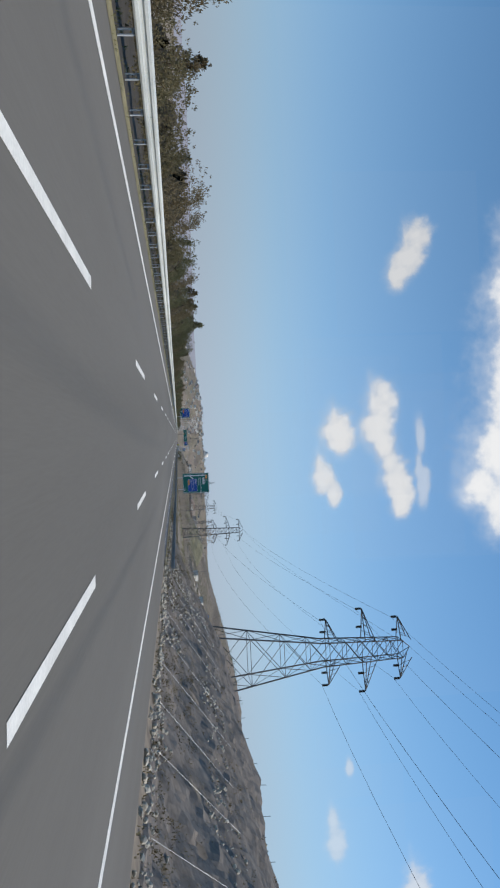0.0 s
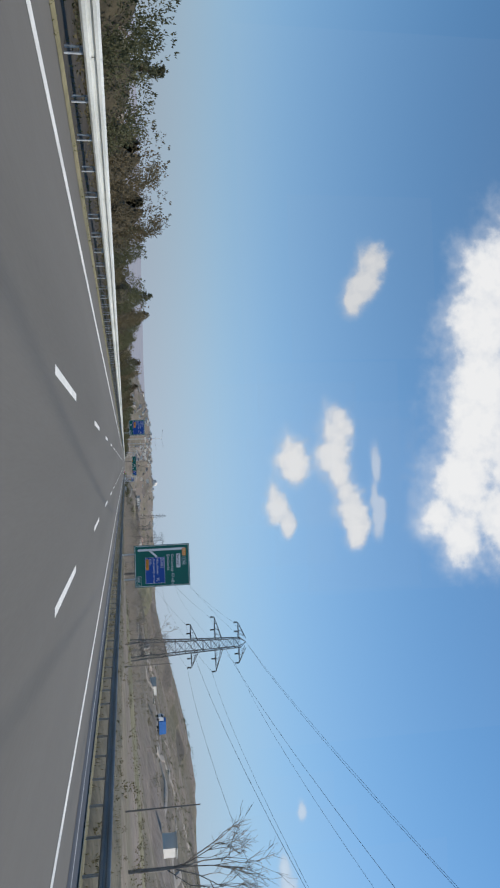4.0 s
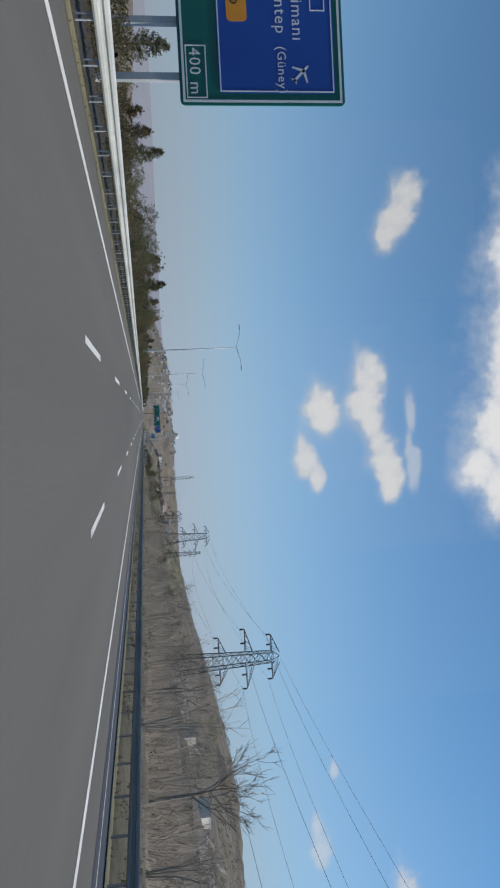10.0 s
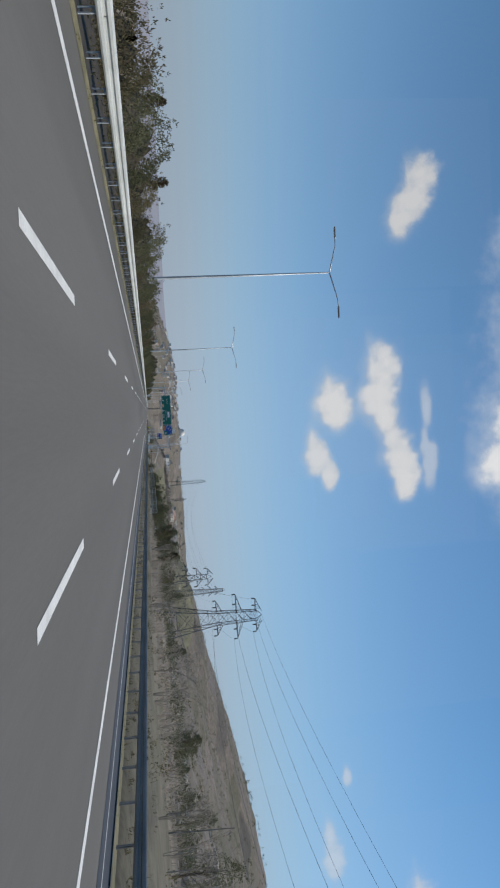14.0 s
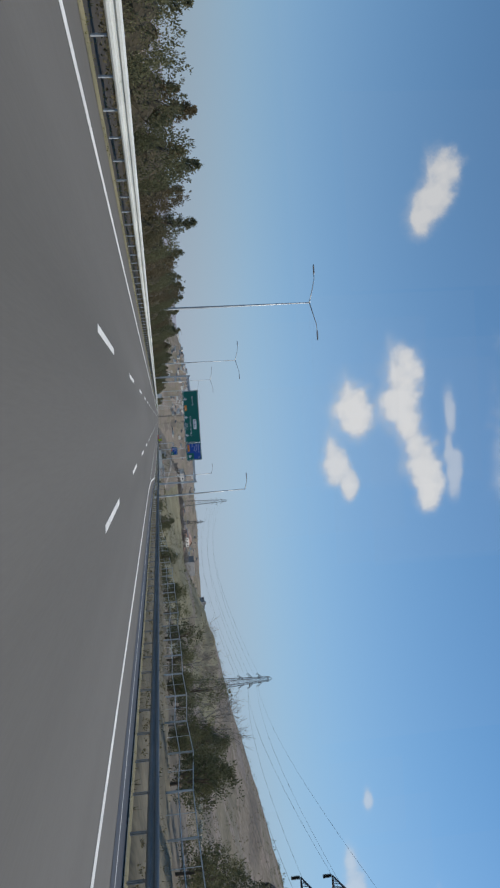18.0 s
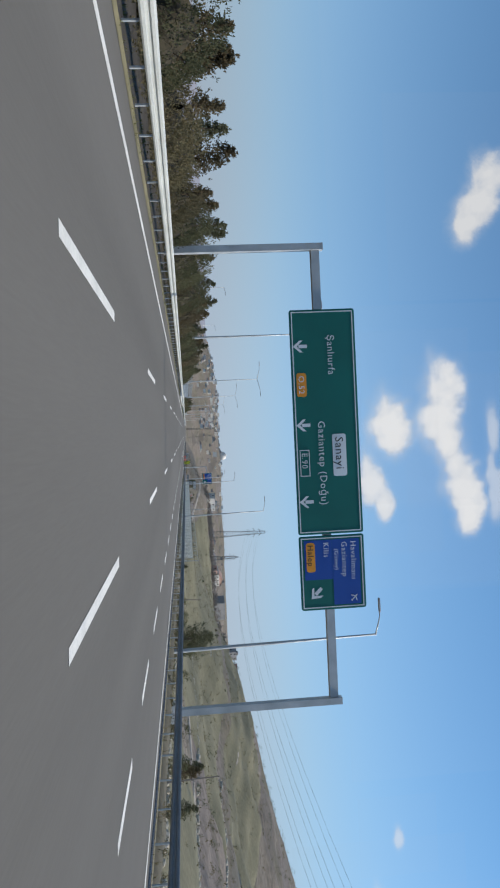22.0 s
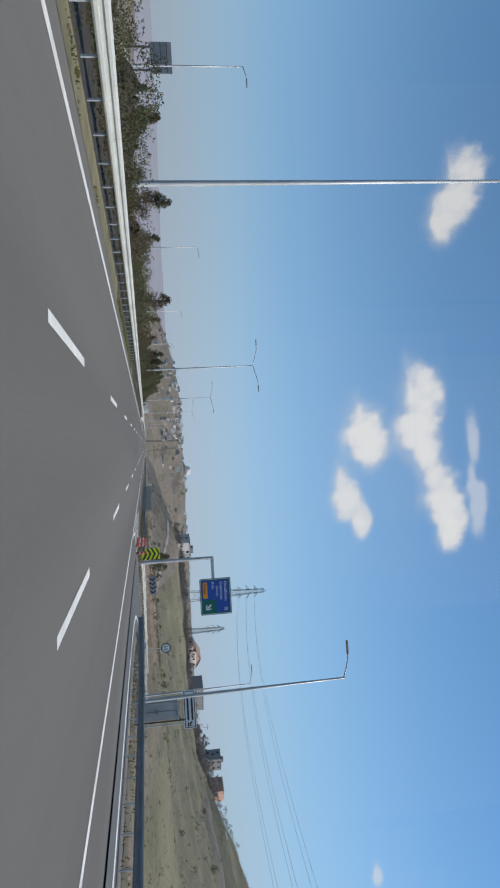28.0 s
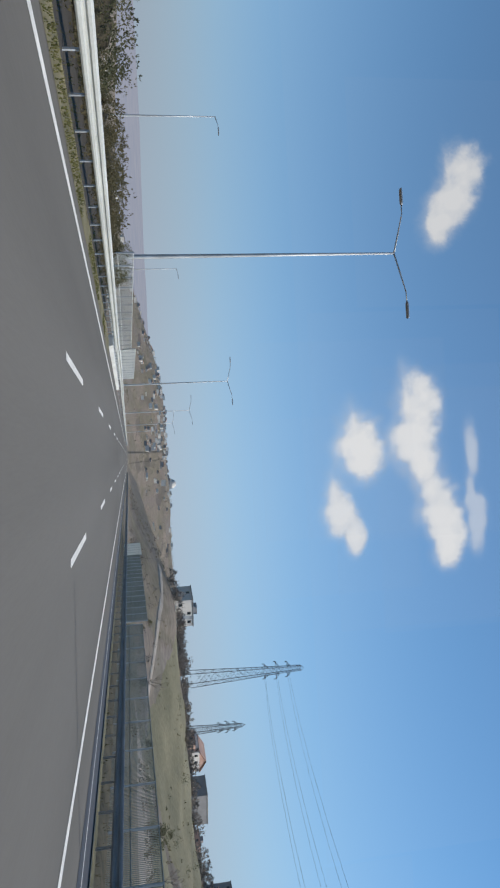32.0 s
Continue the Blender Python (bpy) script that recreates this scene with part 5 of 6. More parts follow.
def flat(v):
    return lambda x, y: v


def sloping(dz):
    return lambda x, y: lie(x, y) + dz


mesh_fence("grey wire mesh safety fence on tall posts behind the bridge rail", (842, 893, lambda y: -8.9), flat(0.3), 1.6, 2.0, 0.24, 0.0, 0.9)
mesh_fence("grey wire mesh safety fence on tall posts across the bridge", (846, 900, lambda y: -12.6), flat(0.3), 2.0, 2.6, 0.4, 0.0, 0.9)
mesh_fence("pale grey mesh fence panels behind the bridge rail", (1056, 1088, lambda y: -9.4), flat(0.3), 1.55, 2.4, 0.2, tone=PALE)
mesh_fence("pale grey mesh fence panels across the far bridge", (1088, 1114, lambda y: -9.4), flat(0.3), 1.95, 2.4, 0.06, tone=PALE)
mesh_fence("pale wire mesh fence along the embankment beside the exit lane", (778, 906, lambda y: 13.4 + 0.4 * smooth01((y - 860) / 30)), flat(-0.45), 1.6, 2.9, 0.13, tone=PALE)
mesh_fence("tall post and wire fence on the bank behind the mesh fence", (800, 925, lambda y: 17.5 + (y - 800) * 0.03), flat(-1.5), 3.4, 5.2, 2.2)
mesh_fence("pale wire mesh fence beside the hard shoulder near the bridge", (1028, 1072, lambda y: 11.7), flat(-0.4), 1.8, 3.2, 0.1, tone=FENCE_WIRE)
mesh_fence("grey wire mesh panels over the bridge", (1074, 1110, lambda y: 11.9), flat(-0.4), 2.2, 2.4, 0.09, tone=FENCE_WIRE)
mesh_fence("pale translucent panels at the end of the bridge", (1110, 1122, lambda y: 11.9), flat(-0.4), 2.4, 2.4, 0.05, tone=PALE)
mesh_fence("concrete post and wire fence on the verge below the road", (560, 700, lambda y: 15.6), sloping(0), 1.3, 3.6, 1.7)


# ---- poles beside the road ----
def utility_pole(m, height, cross, label):
    ob = thing("utility_pole", m, label, "utility pole", "roadside poles")
    s = Shape()
    s.tube([(0, 0, -0.6), (0, 0, height * 0.5), (0, 0, height)], [0.07, 0.055, 0.04], 8)
    s.add("pole", GREYBARK, ob)
    if cross:
        s = Shape()
        s.box((0, 0, height - 0.35), (1.8, 0.1, 0.12))
        arm = s.add("cross_arm", STEEL, ob)
        for x in (-0.8, 0.0, 0.8):
            s = Shape()
            s.tube([(x, 0, height - 0.29), (x, 0, height - 0.2), (x, 0, height - 0.1)], [0.03, 0.06, 0.04], 6)
            s.add("insulator", BLACK, arm)
    return ob


r4 = random.Random(77)
for y in (150, 172, 205, 262, 330, 372, 405, 448, 497, 530, 566, 604, 639, 664, 716, 751, 790):
    x = 21 + r4.uniform(-2, 9)
    utility_pole(pose(x, y, lie(x, y), r4.uniform(-3, 3), r4.uniform(-4, 4), 0), r4.uniform(3.6, 5.0), False, "weathered thin dark pole standing on the roadside bank")
for x, y, h in ((45.9, 690, 13.6), (47.1, 690, 13.6), (95, 1140, 9), (60, 900, 8), (120, 1010, 9)):
    utility_pole(pose(x, y, 9.4 - h if y == 690 else lie(x, y)), h, True, "dark wooden electricity pole with a cross arm")


# ---- houses ----
def house(m, w, d, floors, wall, roof, pitched, label, group, seed, glazed=True):
    """Walls, roof and the windows of the sides that can be seen."""
    r = random.Random(seed)
    ob = thing("house", m, label, "house", group)
    h = 3.0 * floors
    s = Shape()
    s.box((0, 0, h / 2 - 1.5), (w, d, h + 3))
    s.add("wall", wall, ob)
    s = Shape()
    if pitched:
        for sx in (-1, 1):
            s.grid([[(sx * (w / 2 + 0.4), y, h - 0.1), (0, y, h + w * 0.22)] for y in (-d / 2 - 0.4, d / 2 + 0.4)])
            s.grid([[(sx * (w / 2 + 0.4), y, h + 0.06), (0, y, h + w * 0.22 + 0.16)] for y in (-d / 2 - 0.4, d / 2 + 0.4)])
        for y in (-d / 2, d / 2):
            s.face((-w / 2, y, h), (w / 2, y, h), (0, y, h + w * 0.22))
    else:
        s.box((0, 0, h + 0.12), (w + 0.5, d + 0.5, 0.24))
        if glazed:
            s.box((r.uniform(-.2, .2) * w, 0, h + 1.0), (w * 0.28, d * 0.3, 1.7))
    s.add("roof", roof, ob)
    n = max(2, int(w / 3.2))
    for f in range(floors if glazed else 0):
        for i in range(n):
            if r.random() < 0.85:
                x = -w / 2 + w * (i + 0.5) / n
                s = Shape()
                s.box((x, -d / 2 - 0.02, 3.0 * f + 1.6), (1.15, 0.08, 1.3))
                s.add("window", PANE, ob)
    for f in range(floors if glazed else 0):
        s = Shape()
        s.box((-w / 2 - 0.02, r.uniform(-.2, .2) * d, 3.0 * f + 1.6), (0.08, 1.2, 1.3))
        s.add("window", PANE, ob)
    return ob


BRICKY = material("pinkish_render", (0.42, 0.26, 0.2), (0.55, 0.36, 0.28), 3.0, 0.9)
for x, y, w, d, fl, wall, roof, pit, lab in (
        (44.8, 722.0, 4.6, 2.2, 2, PLASTER, CONCRETE, False, "plain white flat-roofed shed below the motorway"),
        (57.0, 1300.0, 11.5, 9.0, 2, PLASTER, GREYWALL, False, "pale concrete house on the crest of the hill"),
        (124.0, 1330.0, 12.0, 8.0, 3, PLASTER, BRICKY, True, "white three-storey house with a reddish roof above the green field"),
        (117.0, 1326.0, 5.0, 7.0, 2, BRICKY, ROOF, True, "small orange-brown annex beside the white house"),
        (157.0, 1360.0, 18.0, 11.0, 4, GREYWALL, CONCRETE, False, "long grey unfinished block above the green field"),
        (143.0, 1400.0, 10.0, 9.0, 3, PLASTER, ROOF, True, "pale house with a low roof behind the trees"),
        (194.0, 1346.0, 9.0, 8.0, 4, GREYWALL, ROOF, False, "narrow grey house at the edge of the village"),
        (207.0, 1335.0, 11.0, 9.0, 3, BRICKY, CONCRETE, False, "tan unfinished house at the edge of the village"),
        (122.0, 542.0, 8.0, 6.0, 1, PLASTER, CONCRETE, False, "small white shed on the far slope"),
        (105.0, 560.0, 6.0, 5.0, 1, PLASTER, CONCRETE, False, "small white shed on the far slope"),
        (96.0, 318.0, 4.5, 4.0, 1, PLASTER, CONCRETE, False, "small white shed in the valley"),
        (84.0, 262.0, 3.5, 3.5, 1, PLASTER, CONCRETE, False, "small white shed in the valley")):
    house(pose(x, y, lie(x, y) + 0.3 if y != 722 else -4.2, 0, 0, 22 if y == 722 else 32 + r4.uniform(-8, 8)), w, d, fl, wall, roof, pit, lab, "roadside houses", int(x * 7 + y), "shed" not in lab)
for k in range(16):
    f = k / 15
    x, y = 82 + 118 * f + r4.uniform(-6, 6), 1375 + r4.uniform(0, 75)
    house(pose(x, y, lie(x, y), 0, 0, r4.uniform(15, 45)), r4.uniform(7, 11), r4.uniform(7, 9), r4.choice((2, 2, 3)), r4.choice((PLASTER, GREYWALL, PLASTER, BRICKY)), ROOF, r4.random() < 0.5,
          "plain village house among bare trees on the hill", "village houses", 500 + k)

TOWNWALL = material("town_render", (0.42, 0.4, 0.37), (0.62, 0.59, 0.55), 3.0, 0.9, per_object=0.6)
# the town on the hill ahead
stock = [house(pose(-20 + 40 * i, 2620, lie(-20 + 40 * i, 2620)), 9 + 2 * i, 9, 1 + i, (TOWNWALL, GREYWALL, PLASTER)[i], (ROOF, BRICKY, CONCRETE)[i], i == 1, "pale town house on the hill ahead", "town houses", 900 + i, False) for i in range(3)]
for k in range(210):
    x = r4.gauss(-75, 85) if k < 130 else r4.uniform(-350, 420)
    y = r4.uniform(2380, 2960)
    copy_thing(r4.choice(stock), pose(x, y, lie(x, y), 0, 0, r4.uniform(-25, 25)) @ Matrix.Diagonal((r4.uniform(0.5, 0.9), 0.62, r4.uniform(0.35, 0.7), 1)))
mosque = thing("domed_building", pose(75, 2930, lie(75, 2930)), "white domed building on the skyline ahead", "domed building")
s = Shape()
s.box((0, 0, 4), (24, 24, 14))
s.add("wall", PLASTER, mosque)
s = Shape()
rows = []
for i in range(8):
    a = math.pi / 2 * i / 7
    rows.append([(12 * math.cos(a) * math.cos(2 * math.pi * j / 20), 12 * math.cos(a) * math.sin(2 * math.pi * j / 20), 11 + 12 * math.sin(a)) for j in range(21)])
s.grid(rows)
s.add("dome", PLASTER, mosque, smooth=True)

wood_ahead = Shape()
for _ in range(1300):
    x, y = r4.uniform(-420, 460), r4.uniform(2250, 2960)
    if noise.noise(Vector((x * 0.012, y * 0.006, 2))) > -0.15:
        leaf_tuft(wood_ahead, (x, y, lie(x, y) + 1.2), r4.uniform(1.6, 3.6), 20, r4, 0.5, 1.0)
tagged(wood_ahead.add("hill_trees", TWIG), "grey-brown trees among the houses of the hill ahead", "trees", kind="stuff")

# large dark panel far to the side
screen = thing("billboard", pose(-56, 1000, 0.4), "large dark grey billboard seen from behind on a lattice frame", "billboard")
b = board("panel", screen, -2.3, 4.3, 2.3, 7.4, SIGN_BACK, 0, 0.15, 0.05)
for x in (-1.7, 1.7):
    s = Shape()
    s.box((x, 0.3, 2.6), (0.2, 0.25, 9.0))
    s.add("post", LATTICE, screen)
for z in (4.9, 5.8, 6.7):
    s = Shape()
    s.box((0, -0.06, z), (4.5, 0.06, 0.1))
    s.add("rail", LATTICE, screen)

# ---- trees of the verge and the hills ----
def bare(x, y, k, z=None):
    plant("bare_tree", r4.choice(BARE), x, y, lie(x, y) if z is None else z, (k, k), r4.uniform(0, 360), "leafless grey-brown tree on the bank below the road", "tree", "bare trees", ("trunk", "twig"))


for x, y, k in ((18.5, 354, 1.45), (17.5, 366, 0.9), (19, 376, 0.9), (18.5, 280, 0.6), (21.5, 291, 0.7), (18.5, 321, 1.35), (22, 334, 0.9), (26, 652, 1.2), (27.5, 655, 1.2), (25.5, 657, 1.1), (28, 650, 1.0), (29, 648, 1.1)):
    bare(x, y, k)
for _ in range(26):
    y = r4.uniform(300, 545)
    bare(17 + abs(r4.gauss(0, 1)) * 16, y, r4.uniform(0.6, 1.0) if y < 470 else r4.uniform(0.5, 0.8))
for x, y, k in ((22.7, 170, 1.6), (18.5, 255, 1.15), (19.5, 262, 1.3), (18.2, 268, 1.1), (20, 212, 1.1), (26, 233, 1.2), (33, 262, 1.0), (24, 284, 1.1), (19, 618, 0.9), (40, 660, 1.1), (28, 900, 0.7), (35, 1075, 0.7), (45, 1100, 0.8), (30, 1120, 0.7), (27, 690, 0.8)):
    bare(x, y, k)
for x, y, k in ((27, 585, 1.5), (25, 598, 1.2), (30, 612, 1.5), (24, 628, 1.3), (33, 640, 1.5), (26, 560, 1.2), (38, 774, 1.1), (38.5, 701, 1.3), (40, 706, 1.1), (46, 800, 1.8), (52, 815, 1.6), (60, 1330, 2.0), (64, 1322, 1.7), (19.5, 808, 0.9)):
    plant("evergreen_tree", r4.choice(CONIFERS), x, y, lie(x, y), (k * 1.25, k), r4.uniform(0, 360), "dark green evergreen tree on the bank", "tree", "bank evergreens", ("trunk", "crown"))
for _ in range(16):
    y = r4.choice((r4.uniform(575, 645), r4.uniform(575, 645), r4.uniform(660, 790)))
    x, k = (r4.uniform(17.5, 30), r4.uniform(0.8, 1.3)) if y < 650 else (r4.uniform(17.5, 24), r4.uniform(0.45, 0.8))
    plant("evergreen_tree", ROUND[r4.choice((0, 1, 3))], x, y, lie(x, y), (k * 0.85, k * 0.8), r4.uniform(0, 360), "dark green evergreen tree on the bank", "tree", "bank evergreens", ("trunk", "crown"))
for _ in range(34):
    y = r4.uniform(585, 720)
    x, k = 15.2 + abs(r4.gauss(0, 1)) * 5, r4.uniform(0.45, 0.85)
    plant("bank_bush", ROUND[r4.choice((1, 2))], x, y, lie(x, y), (k, k * 1.05), r4.uniform(0, 360), "rounded dark olive bush on the bank below the road", "bush", "bank bushes", ("trunk", "crown"))
for x, y, k in ((34.5, 823.4, 1.45), (36.6, 826.5, 1.2), (31.6, 840.1, 0.8), (33.5, 846, 0.75), (30.5, 852, 0.6), (41, 861, 0.7), (29, 772, 0.8), (31, 768, 0.7)):
    plant("evergreen_tree", ROUND[0 if k > 1 else 1], x, y, lie(x, y), (k, k), r4.uniform(0, 360), "broad dark green evergreen tree in the valley", "tree", "valley trees", ("trunk", "crown"))
for k in range(38):
    x, y = (r4.uniform(32, 64), r4.uniform(430, 560)) if k < 26 else (r4.uniform(28, 60), r4.uniform(570, 690))
    q = r4.uniform(0.5, 1.1)
    plant("valley_tree", ROUND[r4.choice((0, 1, 3))], x, y, lie(x, y), (q, q), r4.uniform(0, 360), "dark olive tree in the valley below the road", "tree", "valley trees", ("trunk", "crown"))
for k in range(190):
    y = r4.uniform(270, 440) if k < 140 else r4.uniform(440, 560)
    x, q = 14.6 + abs(r4.gauss(0, 1)) * 15, r4.uniform(0.55, 1.05) * (1.0 if y < 440 else 0.8)
    plant("sapling", r4.choice(SAPLINGS), x, y, lie(x, y), (q, q), r4.uniform(0, 360), "slender leafless grey sapling below the road", "tree", "bare saplings", ("trunk", "twig"))
scrub = Shape()
for _ in range(3800):
    x, y = 15 + abs(r4.gauss(0, 1)) * 80, r4.uniform(120, 1500)
    if noise.noise(Vector((x * 0.02, y * 0.02, 9))) > -0.1:
        leaf_tuft(scrub, (x, y, lie(x, y) + 0.2), r4.uniform(0.3, 0.7) * (1 + x / 160), 26, r4, 0.8, 0.1 + x / 900)
for _ in range(900):
    x, y = r4.uniform(24, 78), r4.uniform(330, 660)
    if noise.noise(Vector((x * 0.05, y * 0.02, 3))) > 0.0:
        leaf_tuft(scrub, (x, y, lie(x, y) + 0.4), r4.uniform(0.5, 1.2), 34, r4, 0.7, 0.13)
for _ in range(2600):
    x, y = r4.uniform(74, 300), r4.uniform(380, 1250)
    if noise.noise(Vector((x * 0.018, y * 0.014, 17))) > -0.12:
        leaf_tuft(scrub, (x, y, lie(x, y) + 0.2), r4.uniform(0.4, 1.3), 12, r4, 0.8, 0.34)
tagged(scrub.add("scrub", SHRUB), "low brown scrub dotted over the slopes", "scrub", kind="stuff")
dark_scrub = Shape()
for k in range(1250):
    x, y = (r4.uniform(70, 330), r4.uniform(250, 1700)) if k < 850 else (r4.uniform(19, 62), r4.uniform(430, 680))
    c = Vector((x, y, lie(x, y) + 0.8))
    for _ in range(3):
        leaf_tuft(dark_scrub, c + Vector((r4.gauss(0, 1), r4.gauss(0, 1), r4.uniform(0, 1))), r4.uniform(0.6, 1.3) * (1 if k < 850 else 0.6), 30, r4, 0.5, 0.2 if k < 850 else 0.12)
for _ in range(170):
    x, y = r4.uniform(315, 385), r4.uniform(520, 1150)
    leaf_tuft(dark_scrub, (x, y, lie(x, y) + 1.2), r4.uniform(1.2, 2.6), 22, r4, 0.5, 0.7)
tagged(dark_scrub.add("hillside_bushes", LEAF), "dark green bushes dotted over the far hillside", "bushes", kind="stuff")

for x, y, k, h in ((22.6, 1041, 0.62, 0.78), (24.6, 1043, 0.6, 0.72), (23.0, 1045.5, 0.6, 0.86)):
    plant("evergreen_bush", ROUND[0], x, y, lie(x, y), (k, h), r4.uniform(0, 360), "large grey-green evergreen bush on the verge", "bush", "verge bushes", ("trunk", "crown"))
for _ in range(22):
    x, y = r4.uniform(30, 150), r4.uniform(1010, 1290)
    k = r4.uniform(0.35, 0.8)
    plant("field_bush", ROUND[r4.choice((1, 2))], x, y, lie(x, y), (k, k * 0.8), r4.uniform(0, 360), "low brown-green bush on the field below the village", "bush", "field bushes", ("trunk", "crown"))
thicket = Shape()
for _ in range(3600):
    y = r4.uniform(296, 430) if r4.random() < 0.9 else r4.uniform(430, 548)
    x = 13.0 + abs(r4.gauss(0, 1)) * 13
    if noise.noise(Vector((x * 0.09, y * 0.05, 4))) < -0.12:
        continue
    z = lie(x, y)
    h = r4.uniform(0.7, 1.7) * (0.7 + min(0.9, (x - 13) * 0.06))
    lean = Vector((r4.gauss(0, .12), r4.gauss(0, .12), 1)) * h
    foot = Vector((x, y, z - 0.1))
    for i in range(7):
        a = foot.lerp(foot + lean, r4.uniform(0.1, 0.7)) if i else foot
        tip = a + (lean if i == 0 else Vector((r4.gauss(0, .2), r4.gauss(0, .2), r4.uniform(0.25, 0.6))) * h)
        thicket.face(a - Vector((0.01, 0, 0)), a + Vector((0.01, 0.006, 0)), tip)
for _ in range(3000):
    y = r4.uniform(318, 470) if r4.random() < 0.85 else r4.uniform(470, 560)
    x = 17.0 + abs(r4.gauss(0, 1)) * 24
    if noise.noise(Vector((x * 0.05, y * 0.03, 11))) < -0.1:
        continue
    foot, h = Vector((x, y, lie(x, y) - 0.1)), r4.uniform(1.4, 3.8) * (1 - 0.4 * smooth01((y - 430) / 60))
    for i in range(8):
        a = foot + Vector((r4.gauss(0, .1), r4.gauss(0, .1), h * r4.uniform(0.0, 0.45) * (i > 2)))
        tip = a + Vector((r4.gauss(0, .25), r4.gauss(0, .25), r4.uniform(0.35, 0.75) if i > 2 else 1.0)) * h
        thicket.face(a - Vector((0.022, 0, 0)), a + Vector((0.022, 0.01, 0)), tip)
tagged(thicket.add("thicket", TWIG), "dense thicket of thin leafless grey saplings below the road", "thicket", kind="stuff")

RED_EARTH = material("red_earth", (0.13, 0.095, 0.065), (0.25, 0.18, 0.125), 5.0, 0.95, fine=6, bump=0.5)
russet = Shape()
for _ in range(3000):
    x, y = r4.uniform(13, 80), r4.uniform(925, 1085)
    if y < 1013 and along(RAMP_L, y) - 2.5 < x < along(RAMP_R, y) + 2.0:
        continue
    if noise.noise(Vector((x * 0.08, y * 0.05, 6))) > -0.12:
        leaf_tuft(russet, (x, y, lie(x, y) + 0.15), r4.uniform(0.2, 0.6), 22, r4, 0.9, 0.1)
tagged(russet.add("russet_scrub", RUSSET), "low reddish-brown dry scrub beside the slip road", "scrub", kind="stuff")

# ---- the plain beyond the median ----
r8 = random.Random(41)
copse = Shape()
for _ in range(900):
    x, y = -45 - r8.random() ** 1.7 * 900, r8.uniform(150, 2400)
    if noise.noise(Vector((x * 0.006, y * 0.006, 8))) > 0.0:
        c = Vector((x, y, lie(x, y) + 0.5))
        for _ in range(2):
            leaf_tuft(copse, c + Vector((r8.gauss(0, 1.5), r8.gauss(0, 1.5), r8.uniform(0, 2.5))), r8.uniform(0.9, 2.0), 16, r8, 0.6, 0.45)
tagged(copse.add("copse", SHRUB), "brown winter trees scattered over the plain beyond the median", "trees", kind="stuff")
for k in range(18):
    x, y = r8.uniform(-520, -150), r8.uniform(1150, 2300)
    house(pose(x, y, lie(x, y), 0, 0, r8.uniform(20, 60)), r8.uniform(7, 12), r8.uniform(7, 9), r8.choice((1, 1, 2)), r8.choice((PLASTER, TOWNWALL)), ROOF, r8.random() < 0.5,
          "low pale farm house on the plain beyond the median", "plain houses", 800 + k, False)

# ---- roadside cabinet ----
cabinet = thing("roadside_cabinet", pose(16.4, 938.0, -0.6), "blue-grey steel equipment cabinet standing beside the slip road", "cabinet")
s = Shape()
s.box((0, 0, 1.35), (1.15, 0.7, 2.7))
body = s.add("body", SIGN_BACK, cabinet)
s = Shape()
s.box((0, 0, 2.73), (1.25, 0.8, 0.06))
s.add("lid", STEEL, cabinet)
for x in (-0.28, 0.28):
    s = Shape()
    s.box((x, -0.36, 1.35), (0.5, 0.03, 2.4))
    leaf = s.add("door", SIGN_BACK, cabinet)
    s = Shape()
    s.box((x * 0.3, -0.385, 1.4), (0.03, 0.03, 0.16))
    s.add("handle", BLACK, leaf)
s = Shape()
s.tube([(0.8, 0, -0.3), (0.8, 0, 3.1)], 0.05, 6)
s.add("post", BLACK, cabinet)

# ---- fields and tracks ----
def sheet(xa, xb, ya, yb, seed):
    """A patch that lies on the land, with uneven edges."""
    s = Shape()
    rows = []
    near = xa < 24
    lift = 0.14 if near else 0.35
    for y in spread(ya, yb, int((yb - ya) / (3 if near else 7)) + 2):
        w = 5 * noise.noise(Vector((y * 0.03, seed, 0)))
        rows.append([(x, y, lie(x, y) + (lift if 0 < i < 17 else -0.15 if near else -0.5)) for i, x in enumerate(spread(xa + w, xb - w * 1.5, 18))])
    for k in (0, -1):
        rows[k] = [(x, y, z - (0.3 if near else 0.85)) for x, y, z in rows[k]]
    s.grid(rows)
    return s


for xa, xb, ya, yb, tone, lab in ((46, 118, 890, 1165, WHEAT, "green winter wheat field below the village"), (38, 84, 700, 860, WHEAT, "dull green field in the valley"),
                                  (23, 40, 1042, 1098, EARTH, "patch of bare tan earth beside the field"), (15, 34, 1004, 1046, RED_EARTH, "strip of bare reddish-brown earth between the roads"), (24, 58, 918, 966, RED_EARTH, "bare reddish-brown earth beside the slip road"), (26, 60, 215, 292, WHEAT, "olive green field in the valley"), (56, 92, 470, 560, SOIL, "dark ploughed field in the valley"), (34, 60, 405, 462, SOIL, "dark ploughed field in the valley"),
                                  (122, 170, 920, 1180, WHEAT, "thin green field on the slope"), (58, 150, 1168, 1282, WHEAT, "green field climbing the hill to the village")):
    tagged(sheet(xa, xb, ya, yb, xa).add("field", tone, smooth=True), lab, "field", kind="structure")
